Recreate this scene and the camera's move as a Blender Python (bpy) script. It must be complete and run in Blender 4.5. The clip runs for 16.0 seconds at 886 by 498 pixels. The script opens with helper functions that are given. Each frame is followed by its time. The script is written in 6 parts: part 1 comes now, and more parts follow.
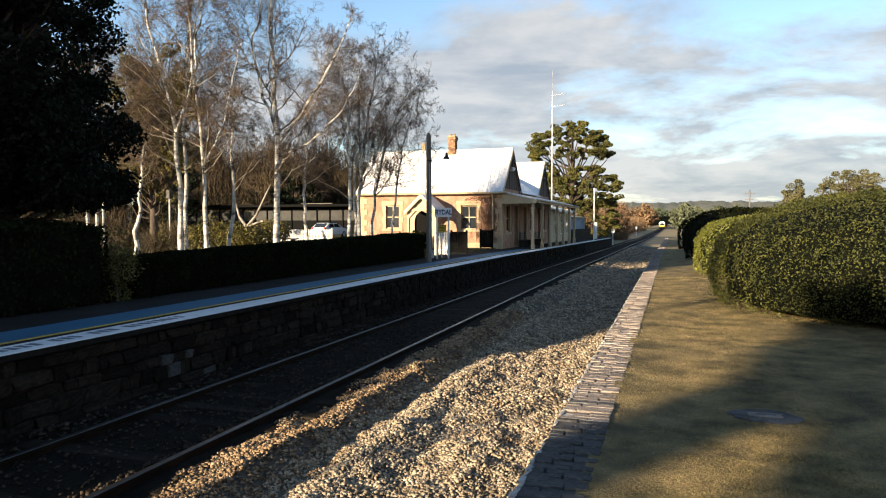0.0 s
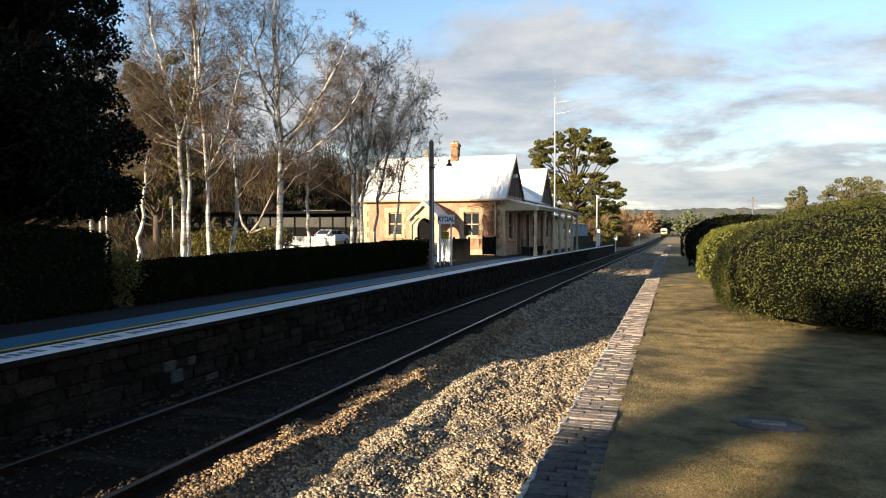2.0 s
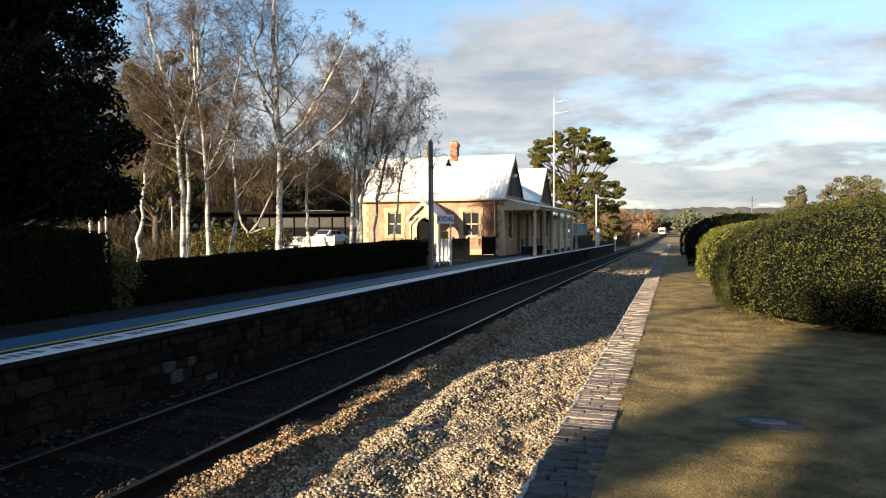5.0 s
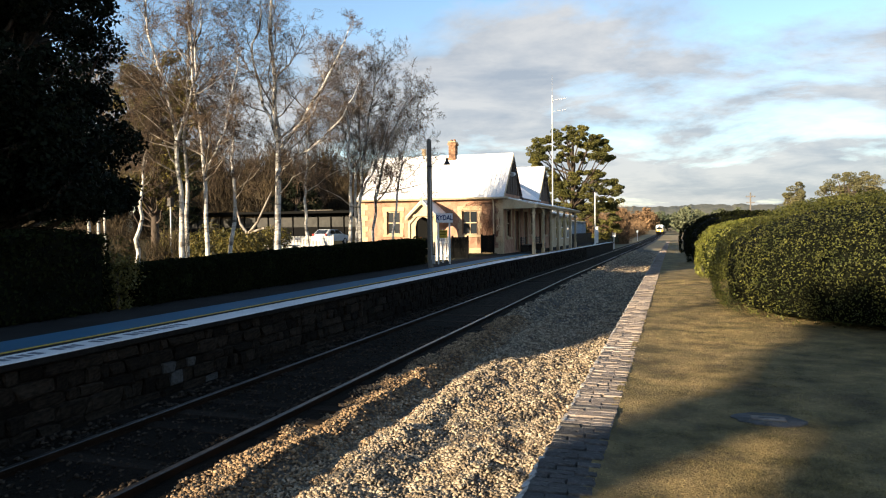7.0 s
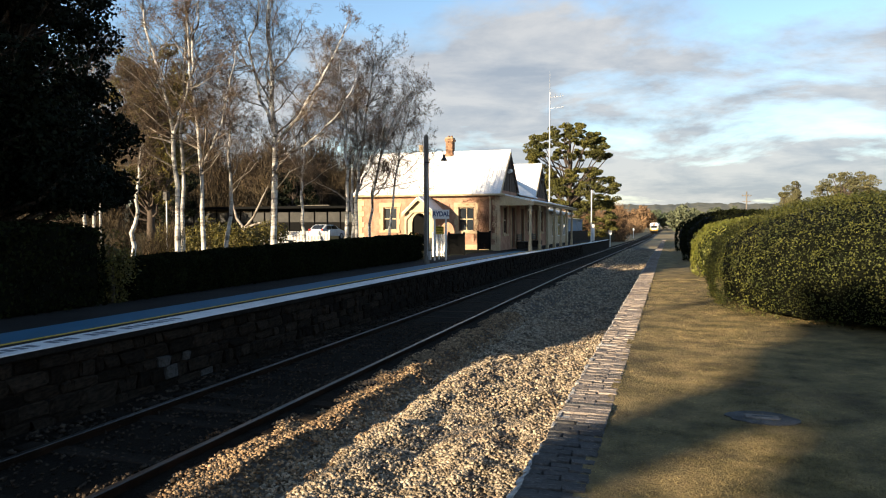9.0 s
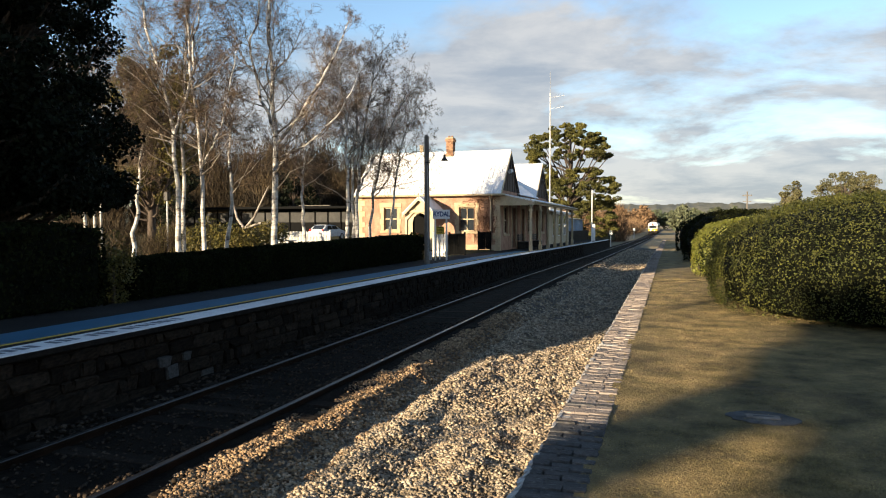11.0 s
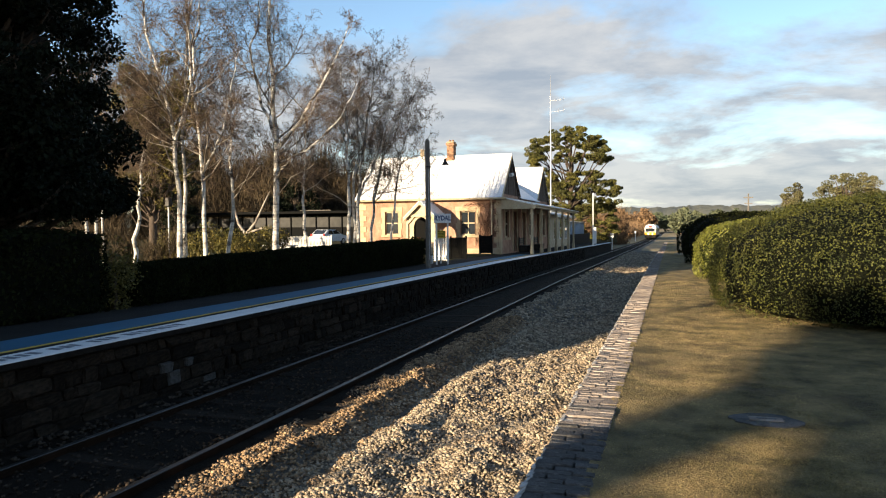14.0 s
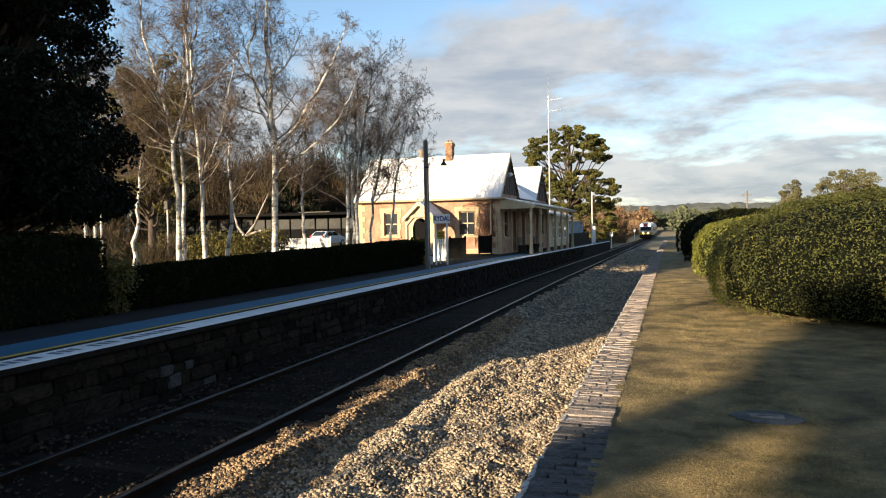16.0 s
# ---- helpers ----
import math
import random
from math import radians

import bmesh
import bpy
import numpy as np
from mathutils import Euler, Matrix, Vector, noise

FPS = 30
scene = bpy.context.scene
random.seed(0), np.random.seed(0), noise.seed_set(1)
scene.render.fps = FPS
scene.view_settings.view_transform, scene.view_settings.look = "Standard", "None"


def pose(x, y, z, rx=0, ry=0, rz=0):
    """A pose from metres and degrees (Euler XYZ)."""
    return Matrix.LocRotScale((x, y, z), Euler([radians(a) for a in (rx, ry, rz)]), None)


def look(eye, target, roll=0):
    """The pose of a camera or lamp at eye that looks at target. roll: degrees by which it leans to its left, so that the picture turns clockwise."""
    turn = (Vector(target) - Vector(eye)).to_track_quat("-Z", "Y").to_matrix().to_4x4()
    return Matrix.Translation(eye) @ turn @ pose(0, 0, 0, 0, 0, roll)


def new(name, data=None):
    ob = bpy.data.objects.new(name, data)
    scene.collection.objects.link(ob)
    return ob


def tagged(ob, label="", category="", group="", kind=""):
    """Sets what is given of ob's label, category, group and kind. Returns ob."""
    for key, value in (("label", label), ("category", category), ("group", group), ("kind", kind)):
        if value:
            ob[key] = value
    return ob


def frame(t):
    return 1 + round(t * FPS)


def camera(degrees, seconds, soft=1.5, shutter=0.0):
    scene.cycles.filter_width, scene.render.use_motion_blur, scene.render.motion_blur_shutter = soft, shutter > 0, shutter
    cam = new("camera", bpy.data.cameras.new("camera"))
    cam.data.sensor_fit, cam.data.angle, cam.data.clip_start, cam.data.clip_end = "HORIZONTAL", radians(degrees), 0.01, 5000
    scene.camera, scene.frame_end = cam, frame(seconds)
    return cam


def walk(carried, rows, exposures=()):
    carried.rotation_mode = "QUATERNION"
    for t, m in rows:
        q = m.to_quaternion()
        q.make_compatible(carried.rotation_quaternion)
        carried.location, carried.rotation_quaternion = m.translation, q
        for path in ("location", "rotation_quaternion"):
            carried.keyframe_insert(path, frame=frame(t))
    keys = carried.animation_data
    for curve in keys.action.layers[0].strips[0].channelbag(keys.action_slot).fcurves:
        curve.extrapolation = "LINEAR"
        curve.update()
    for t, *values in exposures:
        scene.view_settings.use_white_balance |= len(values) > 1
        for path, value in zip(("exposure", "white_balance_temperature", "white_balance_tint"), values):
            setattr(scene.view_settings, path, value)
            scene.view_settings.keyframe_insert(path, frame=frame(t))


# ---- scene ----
cam = camera(64.0, 16.0, soft=1.1)
EYE = (0.0, 0.0, 1.42)
PATH = [
    (0, pose(*EYE, 87.915, 0.042, 17.922)),
    (0.5, pose(*EYE, 87.993, 0.103, 17.949)),
    (1, pose(*EYE, 88.268, 0.212, 18.032)),
    (1.5, pose(*EYE, 88.526, 0.106, 18.026)),
    (2, pose(*EYE, 88.471, -0.008, 18.138)),
    (2.5, pose(*EYE, 88.506, -0.168, 18.140)),
    (3, pose(*EYE, 88.517, -0.195, 18.134)),
    (3.5, pose(*EYE, 88.539, -0.000, 18.008)),
    (4, pose(*EYE, 88.534, -0.038, 18.076)),
    (6.5, pose(*EYE, 88.351, 0.500, 18.031)),
    (7, pose(*EYE, 88.363, 0.521, 18.003)),
    (7.5, pose(*EYE, 88.383, 0.548, 18.032)),
    (8, pose(*EYE, 88.485, 0.319, 17.989)),
    (8.5, pose(*EYE, 88.054, -0.045, 17.786)),
    (9, pose(*EYE, 88.059, 0.014, 17.719)),
    (11.5, pose(*EYE, 88.073, 0.094, 17.795)),
    (12, pose(*EYE, 88.170, 0.075, 17.868)),
    (12.5, pose(*EYE, 88.079, 0.130, 17.889)),
    (13, pose(*EYE, 88.202, 0.497, 17.890)),
    (13.5, pose(*EYE, 88.354, 0.500, 17.870)),
    (14, pose(*EYE, 88.391, 0.431, 17.857)),
    (14.5, pose(*EYE, 88.372, 0.551, 17.859)),
    (15, pose(*EYE, 88.334, 0.617, 17.870)),
    (15.5, pose(*EYE, 88.215, 0.861, 17.816)),
    (16, pose(*EYE, 88.424, 1.003, 17.788)),
]
EXPOSURE = 1.55
walk(cam, PATH, [(0, EXPOSURE), (7.5, EXPOSURE), (8.5, EXPOSURE - 0.08), (12.5, EXPOSURE - 0.08), (16, EXPOSURE - 0.05)])

# ---- sky and sun ----
SUN_AZ, SUN_EL = radians(208), radians(13.0)
TO_SUN = Vector((math.sin(SUN_AZ) * math.cos(SUN_EL), math.cos(SUN_AZ) * math.cos(SUN_EL), math.sin(SUN_EL)))

sun = new("sun", bpy.data.lights.new("sun", "SUN"))
sun.data.energy, sun.data.angle, sun.data.color = 5.0, radians(0.6), (1.0, 0.80, 0.55)
sun.matrix_world = look(TO_SUN * 60, (0, 0, 0))

world = bpy.data.worlds.new("sky")
scene.world = world
world.use_nodes = True
WN, WL = world.node_tree.nodes, world.node_tree.links
WN.clear()


def wnode(kind, **props):
    n = WN.new(kind)
    for k, v in props.items():
        if k == "operation":
            n.operation = v
        elif k == "blend_type":
            n.blend_type = v
    return n


def wmath(op, a, b=None):
    n = WN.new("ShaderNodeMath")
    n.operation = op
    for i, v in enumerate((a, b)):
        if v is None:
            continue
        if isinstance(v, (int, float)):
            n.inputs[i].default_value = v
        else:
            WL.new(v, n.inputs[i])
    return n.outputs[0]


def build_sky():
    sky = WN.new("ShaderNodeTexSky")
    sky.sky_type, sky.sun_disc = "NISHITA", False
    sky.sun_elevation, sky.sun_rotation = SUN_EL, SUN_AZ
    sky.air_density, sky.dust_density, sky.ozone_density = 1.0, 0.3, 2.0
    coord = WN.new("ShaderNodeTexCoord")
    sep = WN.new("ShaderNodeSeparateXYZ")
    WL.new(coord.outputs["Generated"], sep.inputs[0])
    z = wmath("ADD", wmath("MAXIMUM", sep.outputs[2], 0.0), 0.20)
    comb = WN.new("ShaderNodeCombineXYZ")
    WL.new(wmath("DIVIDE", sep.outputs[0], z), comb.inputs[0])
    WL.new(wmath("DIVIDE", sep.outputs[1], z), comb.inputs[1])

    def cloud_noise(scale, detail, rough, shift):
        m = WN.new("ShaderNodeMapping")
        m.inputs["Location"].default_value = shift
        m.inputs["Rotation"].default_value = (0, 0, radians(-20))
        m.inputs["Scale"].default_value = (0.95, 1.1, 1)
        WL.new(comb.outputs[0], m.inputs[0])
        n = WN.new("ShaderNodeTexNoise")
        n.inputs["Scale"].default_value, n.inputs["Detail"].default_value, n.inputs["Roughness"].default_value = scale, detail, rough
        n.inputs["Distortion"].default_value = 0.25
        WL.new(m.outputs[0], n.inputs["Vector"])
        return n.outputs["Fac"]
    body = cloud_noise(1.0, 8, 0.6, (3.1, 1.7, 0))
    shade = cloud_noise(2.6, 7, 0.6, (7.3, 2.2, 1))
    cover = WN.new("ShaderNodeValToRGB")
    cover.color_ramp.elements[0].position, cover.color_ramp.elements[1].position = 0.27, 0.42
    # the cloud deck breaks up overhead
    WL.new(wmath("SUBTRACT", body, wmath("MULTIPLY", wmath("MAXIMUM", sep.outputs[2], 0.0), 0.62)), cover.inputs[0])
    tone = WN.new("ShaderNodeValToRGB")
    tone.color_ramp.elements[0].position, tone.color_ramp.elements[1].position = 0.36, 0.62
    tone.color_ramp.elements[0].color, tone.color_ramp.elements[1].color = (1.6, 1.78, 2.05, 1), (2.75, 2.75, 2.75, 1)
    WL.new(shade, tone.inputs[0])
    mix = WN.new("ShaderNodeMix")
    mix.data_type = "RGBA"
    WL.new(wmath("MULTIPLY", cover.outputs[0], 0.92), mix.inputs["Factor"])
    WL.new(sky.outputs[0], mix.inputs[6])
    WL.new(tone.outputs[0], mix.inputs[7])
    back = WN.new("ShaderNodeBackground")
    back.inputs["Strength"].default_value = 0.090
    WL.new(mix.outputs[2], back.inputs[0])
    out = WN.new("ShaderNodeOutputWorld")
    WL.new(back.outputs[0], out.inputs[0])


build_sky()


# ---- materials ----
def material(name, low, high, scale=6.0, rough=0.85, bump=0.3, metal=0.0, fine=60.0, each=0.0, island=0.0, stretch=(1, 1, 1),
             gloss=0.3, dirt=None, dirt_amount=0.45, depth=0.02, clear=0.0, thin=0.0):
    """A surface with two scales of variation: large stains and fine grain."""
    m = bpy.data.materials.new(name)
    m.use_nodes = True
    N, L = m.node_tree.nodes, m.node_tree.links
    bsdf = N["Principled BSDF"]
    co = N.new("ShaderNodeTexCoord")
    mp = N.new("ShaderNodeMapping")
    mp.inputs["Scale"].default_value = stretch
    L.new(co.outputs["Object"], mp.inputs[0])

    def noise_at(s, detail=5.0, rough_=0.6):
        n = N.new("ShaderNodeTexNoise")
        n.inputs["Scale"].default_value, n.inputs["Detail"].default_value, n.inputs["Roughness"].default_value = s, detail, rough_
        L.new(mp.outputs[0], n.inputs["Vector"])
        return n.outputs["Fac"]

    def mixed(fac, a, b, kind="MIX"):
        x = N.new("ShaderNodeMix")
        x.data_type, x.blend_type = "RGBA", kind
        for v, i in ((fac, 0), (a, 6), (b, 7)):
            if isinstance(v, tuple):
                x.inputs[i].default_value = (*v, 1)
            elif isinstance(v, float):
                x.inputs[i].default_value = v
            else:
                L.new(v, x.inputs[i])
        return x.outputs[2]

    def ramp(v, a, b):
        r = N.new("ShaderNodeMapRange")
        r.inputs["From Min"].default_value, r.inputs["From Max"].default_value = a, b
        L.new(v, r.inputs["Value"])
        return r.outputs[0]
    big, small = noise_at(scale), noise_at(fine, 4.0)
    col = mixed(ramp(big, 0.32, 0.68), low, high)
    grain = mixed(ramp(small, 0.3, 0.7), (0.72, 0.72, 0.72), (1.18, 1.16, 1.12))
    col = mixed(1.0, col, grain, "MULTIPLY")
    if dirt:
        col = mixed(ramp(noise_at(scale * 0.37, 7.0, 0.7), 0.5, 0.5 + dirt_amount), col, dirt)
    for amount, node, socket in ((each, "ShaderNodeObjectInfo", "Random"), (island, "ShaderNodeNewGeometry", "Random Per Island")):
        if amount:
            r = N.new("ShaderNodeMapRange")
            r.inputs["To Min"].default_value, r.inputs["To Max"].default_value = 1 - amount, 1 + amount
            L.new(N.new(node).outputs[socket], r.inputs["Value"])
            hv = N.new("ShaderNodeHueSaturation")
            L.new(r.outputs[0], hv.inputs["Value"])
            L.new(col, hv.inputs["Color"])
            col = hv.outputs[0]
    L.new(col, bsdf.inputs["Base Color"])
    rr = N.new("ShaderNodeMapRange")
    rr.inputs["To Min"].default_value, rr.inputs["To Max"].default_value = max(0.02, rough - 0.12), min(1.0, rough + 0.1)
    L.new(big, rr.inputs["Value"])
    L.new(rr.outputs[0], bsdf.inputs["Roughness"])
    bsdf.inputs["Metallic"].default_value = metal
    bsdf.inputs["Specular IOR Level"].default_value = gloss
    if thin:
        t = N.new("ShaderNodeBsdfTranslucent")
        L.new(col, t.inputs["Color"])
        x = N.new("ShaderNodeMixShader")
        x.inputs[0].default_value = thin
        L.new(bsdf.outputs[0], x.inputs[1])
        L.new(t.outputs[0], x.inputs[2])
        L.new(x.outputs[0], N["Material Output"].inputs["Surface"])
    if bump:
        b = N.new("ShaderNodeBump")
        b.inputs["Strength"].default_value, b.inputs["Distance"].default_value = bump, depth
        L.new(small, b.inputs["Height"])
        L.new(b.outputs[0], bsdf.inputs["Normal"])
    return m


def glass_dark(name, tint=(0.02, 0.025, 0.03)):
    m = bpy.data.materials.new(name)
    m.use_nodes = True
    b = m.node_tree.nodes["Principled BSDF"]
    b.inputs["Base Color"].default_value = (*tint, 1)
    b.inputs["Roughness"].default_value, b.inputs["Specular IOR Level"].default_value = 0.06, 0.6
    return m


def glow(name, colour, power):
    m = bpy.data.materials.new(name)
    m.use_nodes = True
    b = m.node_tree.nodes["Principled BSDF"]
    b.inputs["Emission Color"].default_value, b.inputs["Emission Strength"].default_value = (*colour, 1), power
    return m


GROUND = material("dry_ground", (0.20, 0.15, 0.08), (0.30, 0.24, 0.13), 0.08, 0.95, 0.5, fine=3.0, dirt=(0.10, 0.10, 0.045), depth=0.1)
YARD = material("yard_earth", (0.03, 0.03, 0.014), (0.07, 0.06, 0.03), 0.5, 0.95, 0.5, fine=14.0, depth=0.05, gloss=0.06)
LAWN = material("winter_lawn", (0.075, 0.062, 0.025), (0.33, 0.245, 0.105), 2.3, 0.95, 1.0, fine=45.0, dirt=(0.10, 0.066, 0.036), dirt_amount=0.25, depth=0.06)
BLADE = material("grass_blade", (0.085, 0.078, 0.028), (0.40, 0.30, 0.135), 2.3, 0.8, 0.0, fine=22.0, island=0.7, thin=0.2)
BALLAST = material("ballast_bed", (0.075, 0.065, 0.052), (0.16, 0.138, 0.11), 9.0, 0.9, 1.0, fine=38.0, depth=0.06)
STONE_CHIP = material("ballast_stone", (0.19, 0.150, 0.100), (0.42, 0.350, 0.255), 5.0, 0.85, 0.3, fine=90.0, island=0.6, dirt=(0.22, 0.125, 0.06))
STONE_RUST = material("rust_tinted_stone", (0.11, 0.070, 0.038), (0.36, 0.250, 0.145), 6.0, 0.88, 0.3, fine=80.0, island=0.6)
# Track stones and dirt are darkened to hold the shade over the rails.
TRACK_STONE = material("rust_shade_dark_stone", (0.02, 0.015, 0.011), (0.06, 0.047, 0.035), 5.0, 0.9, 0.3, fine=80.0, island=0.6, gloss=0.06)
TRACK_DIRT = material("track_dirt", (0.006, 0.005, 0.004), (0.017, 0.013, 0.009), 3.0, 0.95, 0.8, fine=30.0, depth=0.04, gloss=0.06)
SLEEPER = material("sleeper_timber", (0.010, 0.008, 0.006), (0.026, 0.02, 0.015), 2.0, 0.9, 0.6, fine=40.0, stretch=(0.3, 2, 1), each=0.3, gloss=0.06)
RAIL_RUST = material("rail_rust", (0.014, 0.009, 0.006), (0.032, 0.018, 0.011), 3.0, 0.8, 0.3, metal=0.2, fine=80.0, gloss=0.06)
RAIL_TOP = material("rail_polish", (0.075, 0.068, 0.062), (0.14, 0.13, 0.12), 1.0, 0.45, 0.0, metal=1.0, fine=30.0)
ASPHALT = material("asphalt", (0.018, 0.017, 0.016), (0.034, 0.032, 0.03), 1.2, 0.9, 0.5, fine=160.0, depth=0.008, gloss=0.06)
WHITE_LINE = material("white_edge_paint", (0.60, 0.61, 0.62), (0.74, 0.74, 0.73), 2.2, 0.7, 0.2, fine=70.0, dirt=(0.30, 0.30, 0.29), depth=0.006)
BLUE_PAINT = material("blue_platform_paint", (0.018, 0.092, 0.165), (0.032, 0.125, 0.21), 1.4, 0.7, 0.2, fine=90.0, dirt=(0.05, 0.08, 0.12), depth=0.006)
YELLOW_PAINT = material("yellow_line_paint", (0.42, 0.29, 0.05), (0.55, 0.38, 0.08), 3.0, 0.7, 0.1, fine=60.0)
# Rubble and mortar lowered so the platform wall's shade sits in the colour.
RUBBLE = material("shade_dark_rubble_stone", (0.009, 0.0066, 0.0048), (0.040, 0.030, 0.021), 5.0, 0.92, 0.8, fine=45.0, each=0.55, island=0.3, dirt=(0.010, 0.009, 0.007), depth=0.02, gloss=0.06)
PALE_STONE = material("limewashed_stone", (0.045, 0.044, 0.042), (0.13, 0.125, 0.118), 6.0, 0.9, 0.7, fine=45.0, dirt=(0.06, 0.05, 0.04), gloss=0.06)
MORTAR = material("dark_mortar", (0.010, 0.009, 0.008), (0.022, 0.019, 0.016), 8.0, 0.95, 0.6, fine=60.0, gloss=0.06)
COPING = material("old_brick_coping", (0.16, 0.13, 0.11), (0.34, 0.285, 0.24), 9.0, 0.88, 0.7, fine=60.0, each=0.32, island=0.3, dirt=(0.42, 0.37, 0.32), dirt_amount=0.35, depth=0.012)
# Moss tone of the drain surround; on near bricks it paints in tree shade.
COPING_DARK = material("mossy_and_shaded_coping", (0.035, 0.035, 0.036), (0.10, 0.095, 0.09), 9.0, 0.9, 0.7, fine=60.0, each=0.3, dirt=(0.22, 0.21, 0.20), dirt_amount=0.35, depth=0.01)
PAINT_FLAKE = material("flaked_white_paint", (0.30, 0.29, 0.27), (0.50, 0.48, 0.45), 9.0, 0.8, 0.4, fine=50.0, dirt=(0.2, 0.17, 0.15))
# Dark leaf, lowered further so the hedges' shade sits in its colour.
HEDGE = material("shade_dark_hedge_leaf", (0.006, 0.008, 0.003), (0.018, 0.021, 0.007), 1.5, 0.8, 0.0, fine=9.0, island=0.45, thin=0.15, gloss=0.03)
# Core colours paint in the shade seen through gaps between the leaves.
BUSH_CORE = material("bush_core_shade", (0.013, 0.018, 0.006), (0.026, 0.033, 0.010), 3.0, 0.95, 0.6, fine=14.0, depth=0.05, gloss=0.06)
HEDGE_CORE = material("hedge_core_shade", (0.003, 0.004, 0.002), (0.007, 0.008, 0.004), 3.0, 0.95, 0.5, fine=12.0, depth=0.05, gloss=0.06)
BOX_LEAF = material("clipped_bush_leaf", (0.024, 0.033, 0.008), (0.105, 0.106, 0.024), 2.4, 0.6, 0.0, fine=9.0, island=0.5, gloss=0.2, thin=0.15)
GOLD_LEAF = material("golden_bush_leaf", (0.085, 0.10, 0.014), (0.19, 0.19, 0.032), 1.2, 0.5, 0.0, fine=8.0, island=0.4, gloss=0.4, thin=0.2)
# Evergreen leaf kept near black; the crowns' shade is part of this colour.
CONIFER = material("shade_dark_evergreen_leaf", (0.005, 0.008, 0.005), (0.014, 0.018, 0.009), 0.6, 0.6, 0.0, fine=5.0, island=0.5, thin=0.12, gloss=0.06)
PINE_LEAF = material("pine_needle_clump", (0.034, 0.042, 0.010), (0.14, 0.128, 0.030), 0.35, 0.7, 0.0, fine=3.0, island=0.6, thin=0.12)
GUM_LEAF = material("gum_leaf", (0.085, 0.088, 0.042), (0.18, 0.162, 0.075), 0.4, 0.7, 0.0, fine=4.0, island=0.4, thin=0.2)
SHRUB_LEAF = material("garden_shrub_leaf", (0.05, 0.052, 0.012), (0.17, 0.135, 0.032), 0.9, 0.6, 0.0, fine=6.0, island=0.6, thin=0.2)
BARK_WHITE = material("birch_bark", (0.42, 0.40, 0.37), (0.76, 0.74, 0.70), 2.2, 0.8, 0.5, fine=16.0, stretch=(1, 1, 3.0), dirt=(0.045, 0.036, 0.03), dirt_amount=0.10, depth=0.015)
BARK_GREY = material("birch_limb", (0.12, 0.098, 0.08), (0.42, 0.385, 0.34), 1.6, 0.85, 0.3, fine=14.0, stretch=(1, 1, 2), dirt=(0.05, 0.036, 0.028), dirt_amount=0.25)
TWIG = material("birch_twig", (0.034, 0.024, 0.017), (0.17, 0.122, 0.082), 0.9, 0.85, 0.0, fine=6.0, island=0.5)
BARK_DARK = material("dark_bark", (0.045, 0.035, 0.028), (0.11, 0.085, 0.065), 2.5, 0.95, 0.8, fine=20.0, stretch=(2, 2, 0.6), depth=0.04)
SCRUB = material("bare_scrub_twig", (0.022, 0.017, 0.010), (0.078, 0.056, 0.029), 0.25, 0.9, 0.0, fine=2.0, island=0.5)
SCRUB_FAR = material("far_scrub_twig", (0.12, 0.075, 0.042), (0.235, 0.150, 0.082), 0.12, 0.95, 0.0, fine=1.0, island=0.45)
FAR_WOOD = material("far_wood", (0.055, 0.075, 0.045), (0.12, 0.13, 0.075), 0.03, 0.95, 0.0, fine=0.4, island=0.35)
# Hill tones raised a little to put distance haze into the colour.
HILL = material("hazed_far_hill", (0.11, 0.118, 0.095), (0.20, 0.19, 0.13), 0.012, 1.0, 0.4, fine=0.06, depth=3.0)
TIMBER_GREY = material("weathered_pole_timber", (0.09, 0.08, 0.07), (0.20, 0.18, 0.155), 2.0, 0.9, 0.7, fine=30.0, stretch=(4, 4, 0.5), depth=0.01)
CREAM = material("cream_paint", (0.40, 0.32, 0.20), (0.53, 0.44, 0.30), 1.8, 0.6, 0.15, fine=50.0, dirt=(0.34, 0.26, 0.17), depth=0.005)
WHITE_PAINT = material("white_paint", (0.66, 0.65, 0.62), (0.80, 0.79, 0.76), 2.0, 0.6, 0.1, fine=50.0, dirt=(0.42, 0.40, 0.36), depth=0.004)
BRICK_WALL = material("pink_stone_wall", (0.25, 0.140, 0.092), (0.42, 0.258, 0.178), 2.6, 0.92, 0.5, fine=26.0, each=0.14, island=0.14, dirt=(0.26, 0.14, 0.085), depth=0.012)
CHIMNEY_BRICK = material("weathered_chimney_brick", (0.15, 0.075, 0.045), (0.34, 0.20, 0.12), 4.0, 0.92, 0.6, fine=30.0, each=0.4, dirt=(0.42, 0.33, 0.22), dirt_amount=0.5, depth=0.01)
QUOIN = material("cream_dressed_stone", (0.40, 0.30, 0.18), (0.53, 0.41, 0.27), 2.0, 0.85, 0.3, fine=40.0, each=0.08, dirt=(0.36, 0.27, 0.18))
ROOF_WHITE = material("white_roof_iron", (0.70, 0.71, 0.72), (0.80, 0.80, 0.80), 0.7, 0.5, 0.1, fine=14.0, dirt=(0.58, 0.56, 0.52), dirt_amount=0.6)
GABLE_DARK = material("dark_gable_timber", (0.055, 0.036, 0.026), (0.105, 0.07, 0.048), 1.5, 0.8, 0.4, fine=30.0, stretch=(1, 6, 1))
DOOR_BROWN = material("brown_joinery", (0.07, 0.04, 0.025), (0.13, 0.075, 0.045), 2.0, 0.6, 0.2, fine=40.0)
FENCE_DARK = material("near_black_timber", (0.0018, 0.002, 0.002), (0.0045, 0.0048, 0.0048), 2.0, 0.7, 0.3, fine=40.0, stretch=(1, 1, 0.3), gloss=0.06)
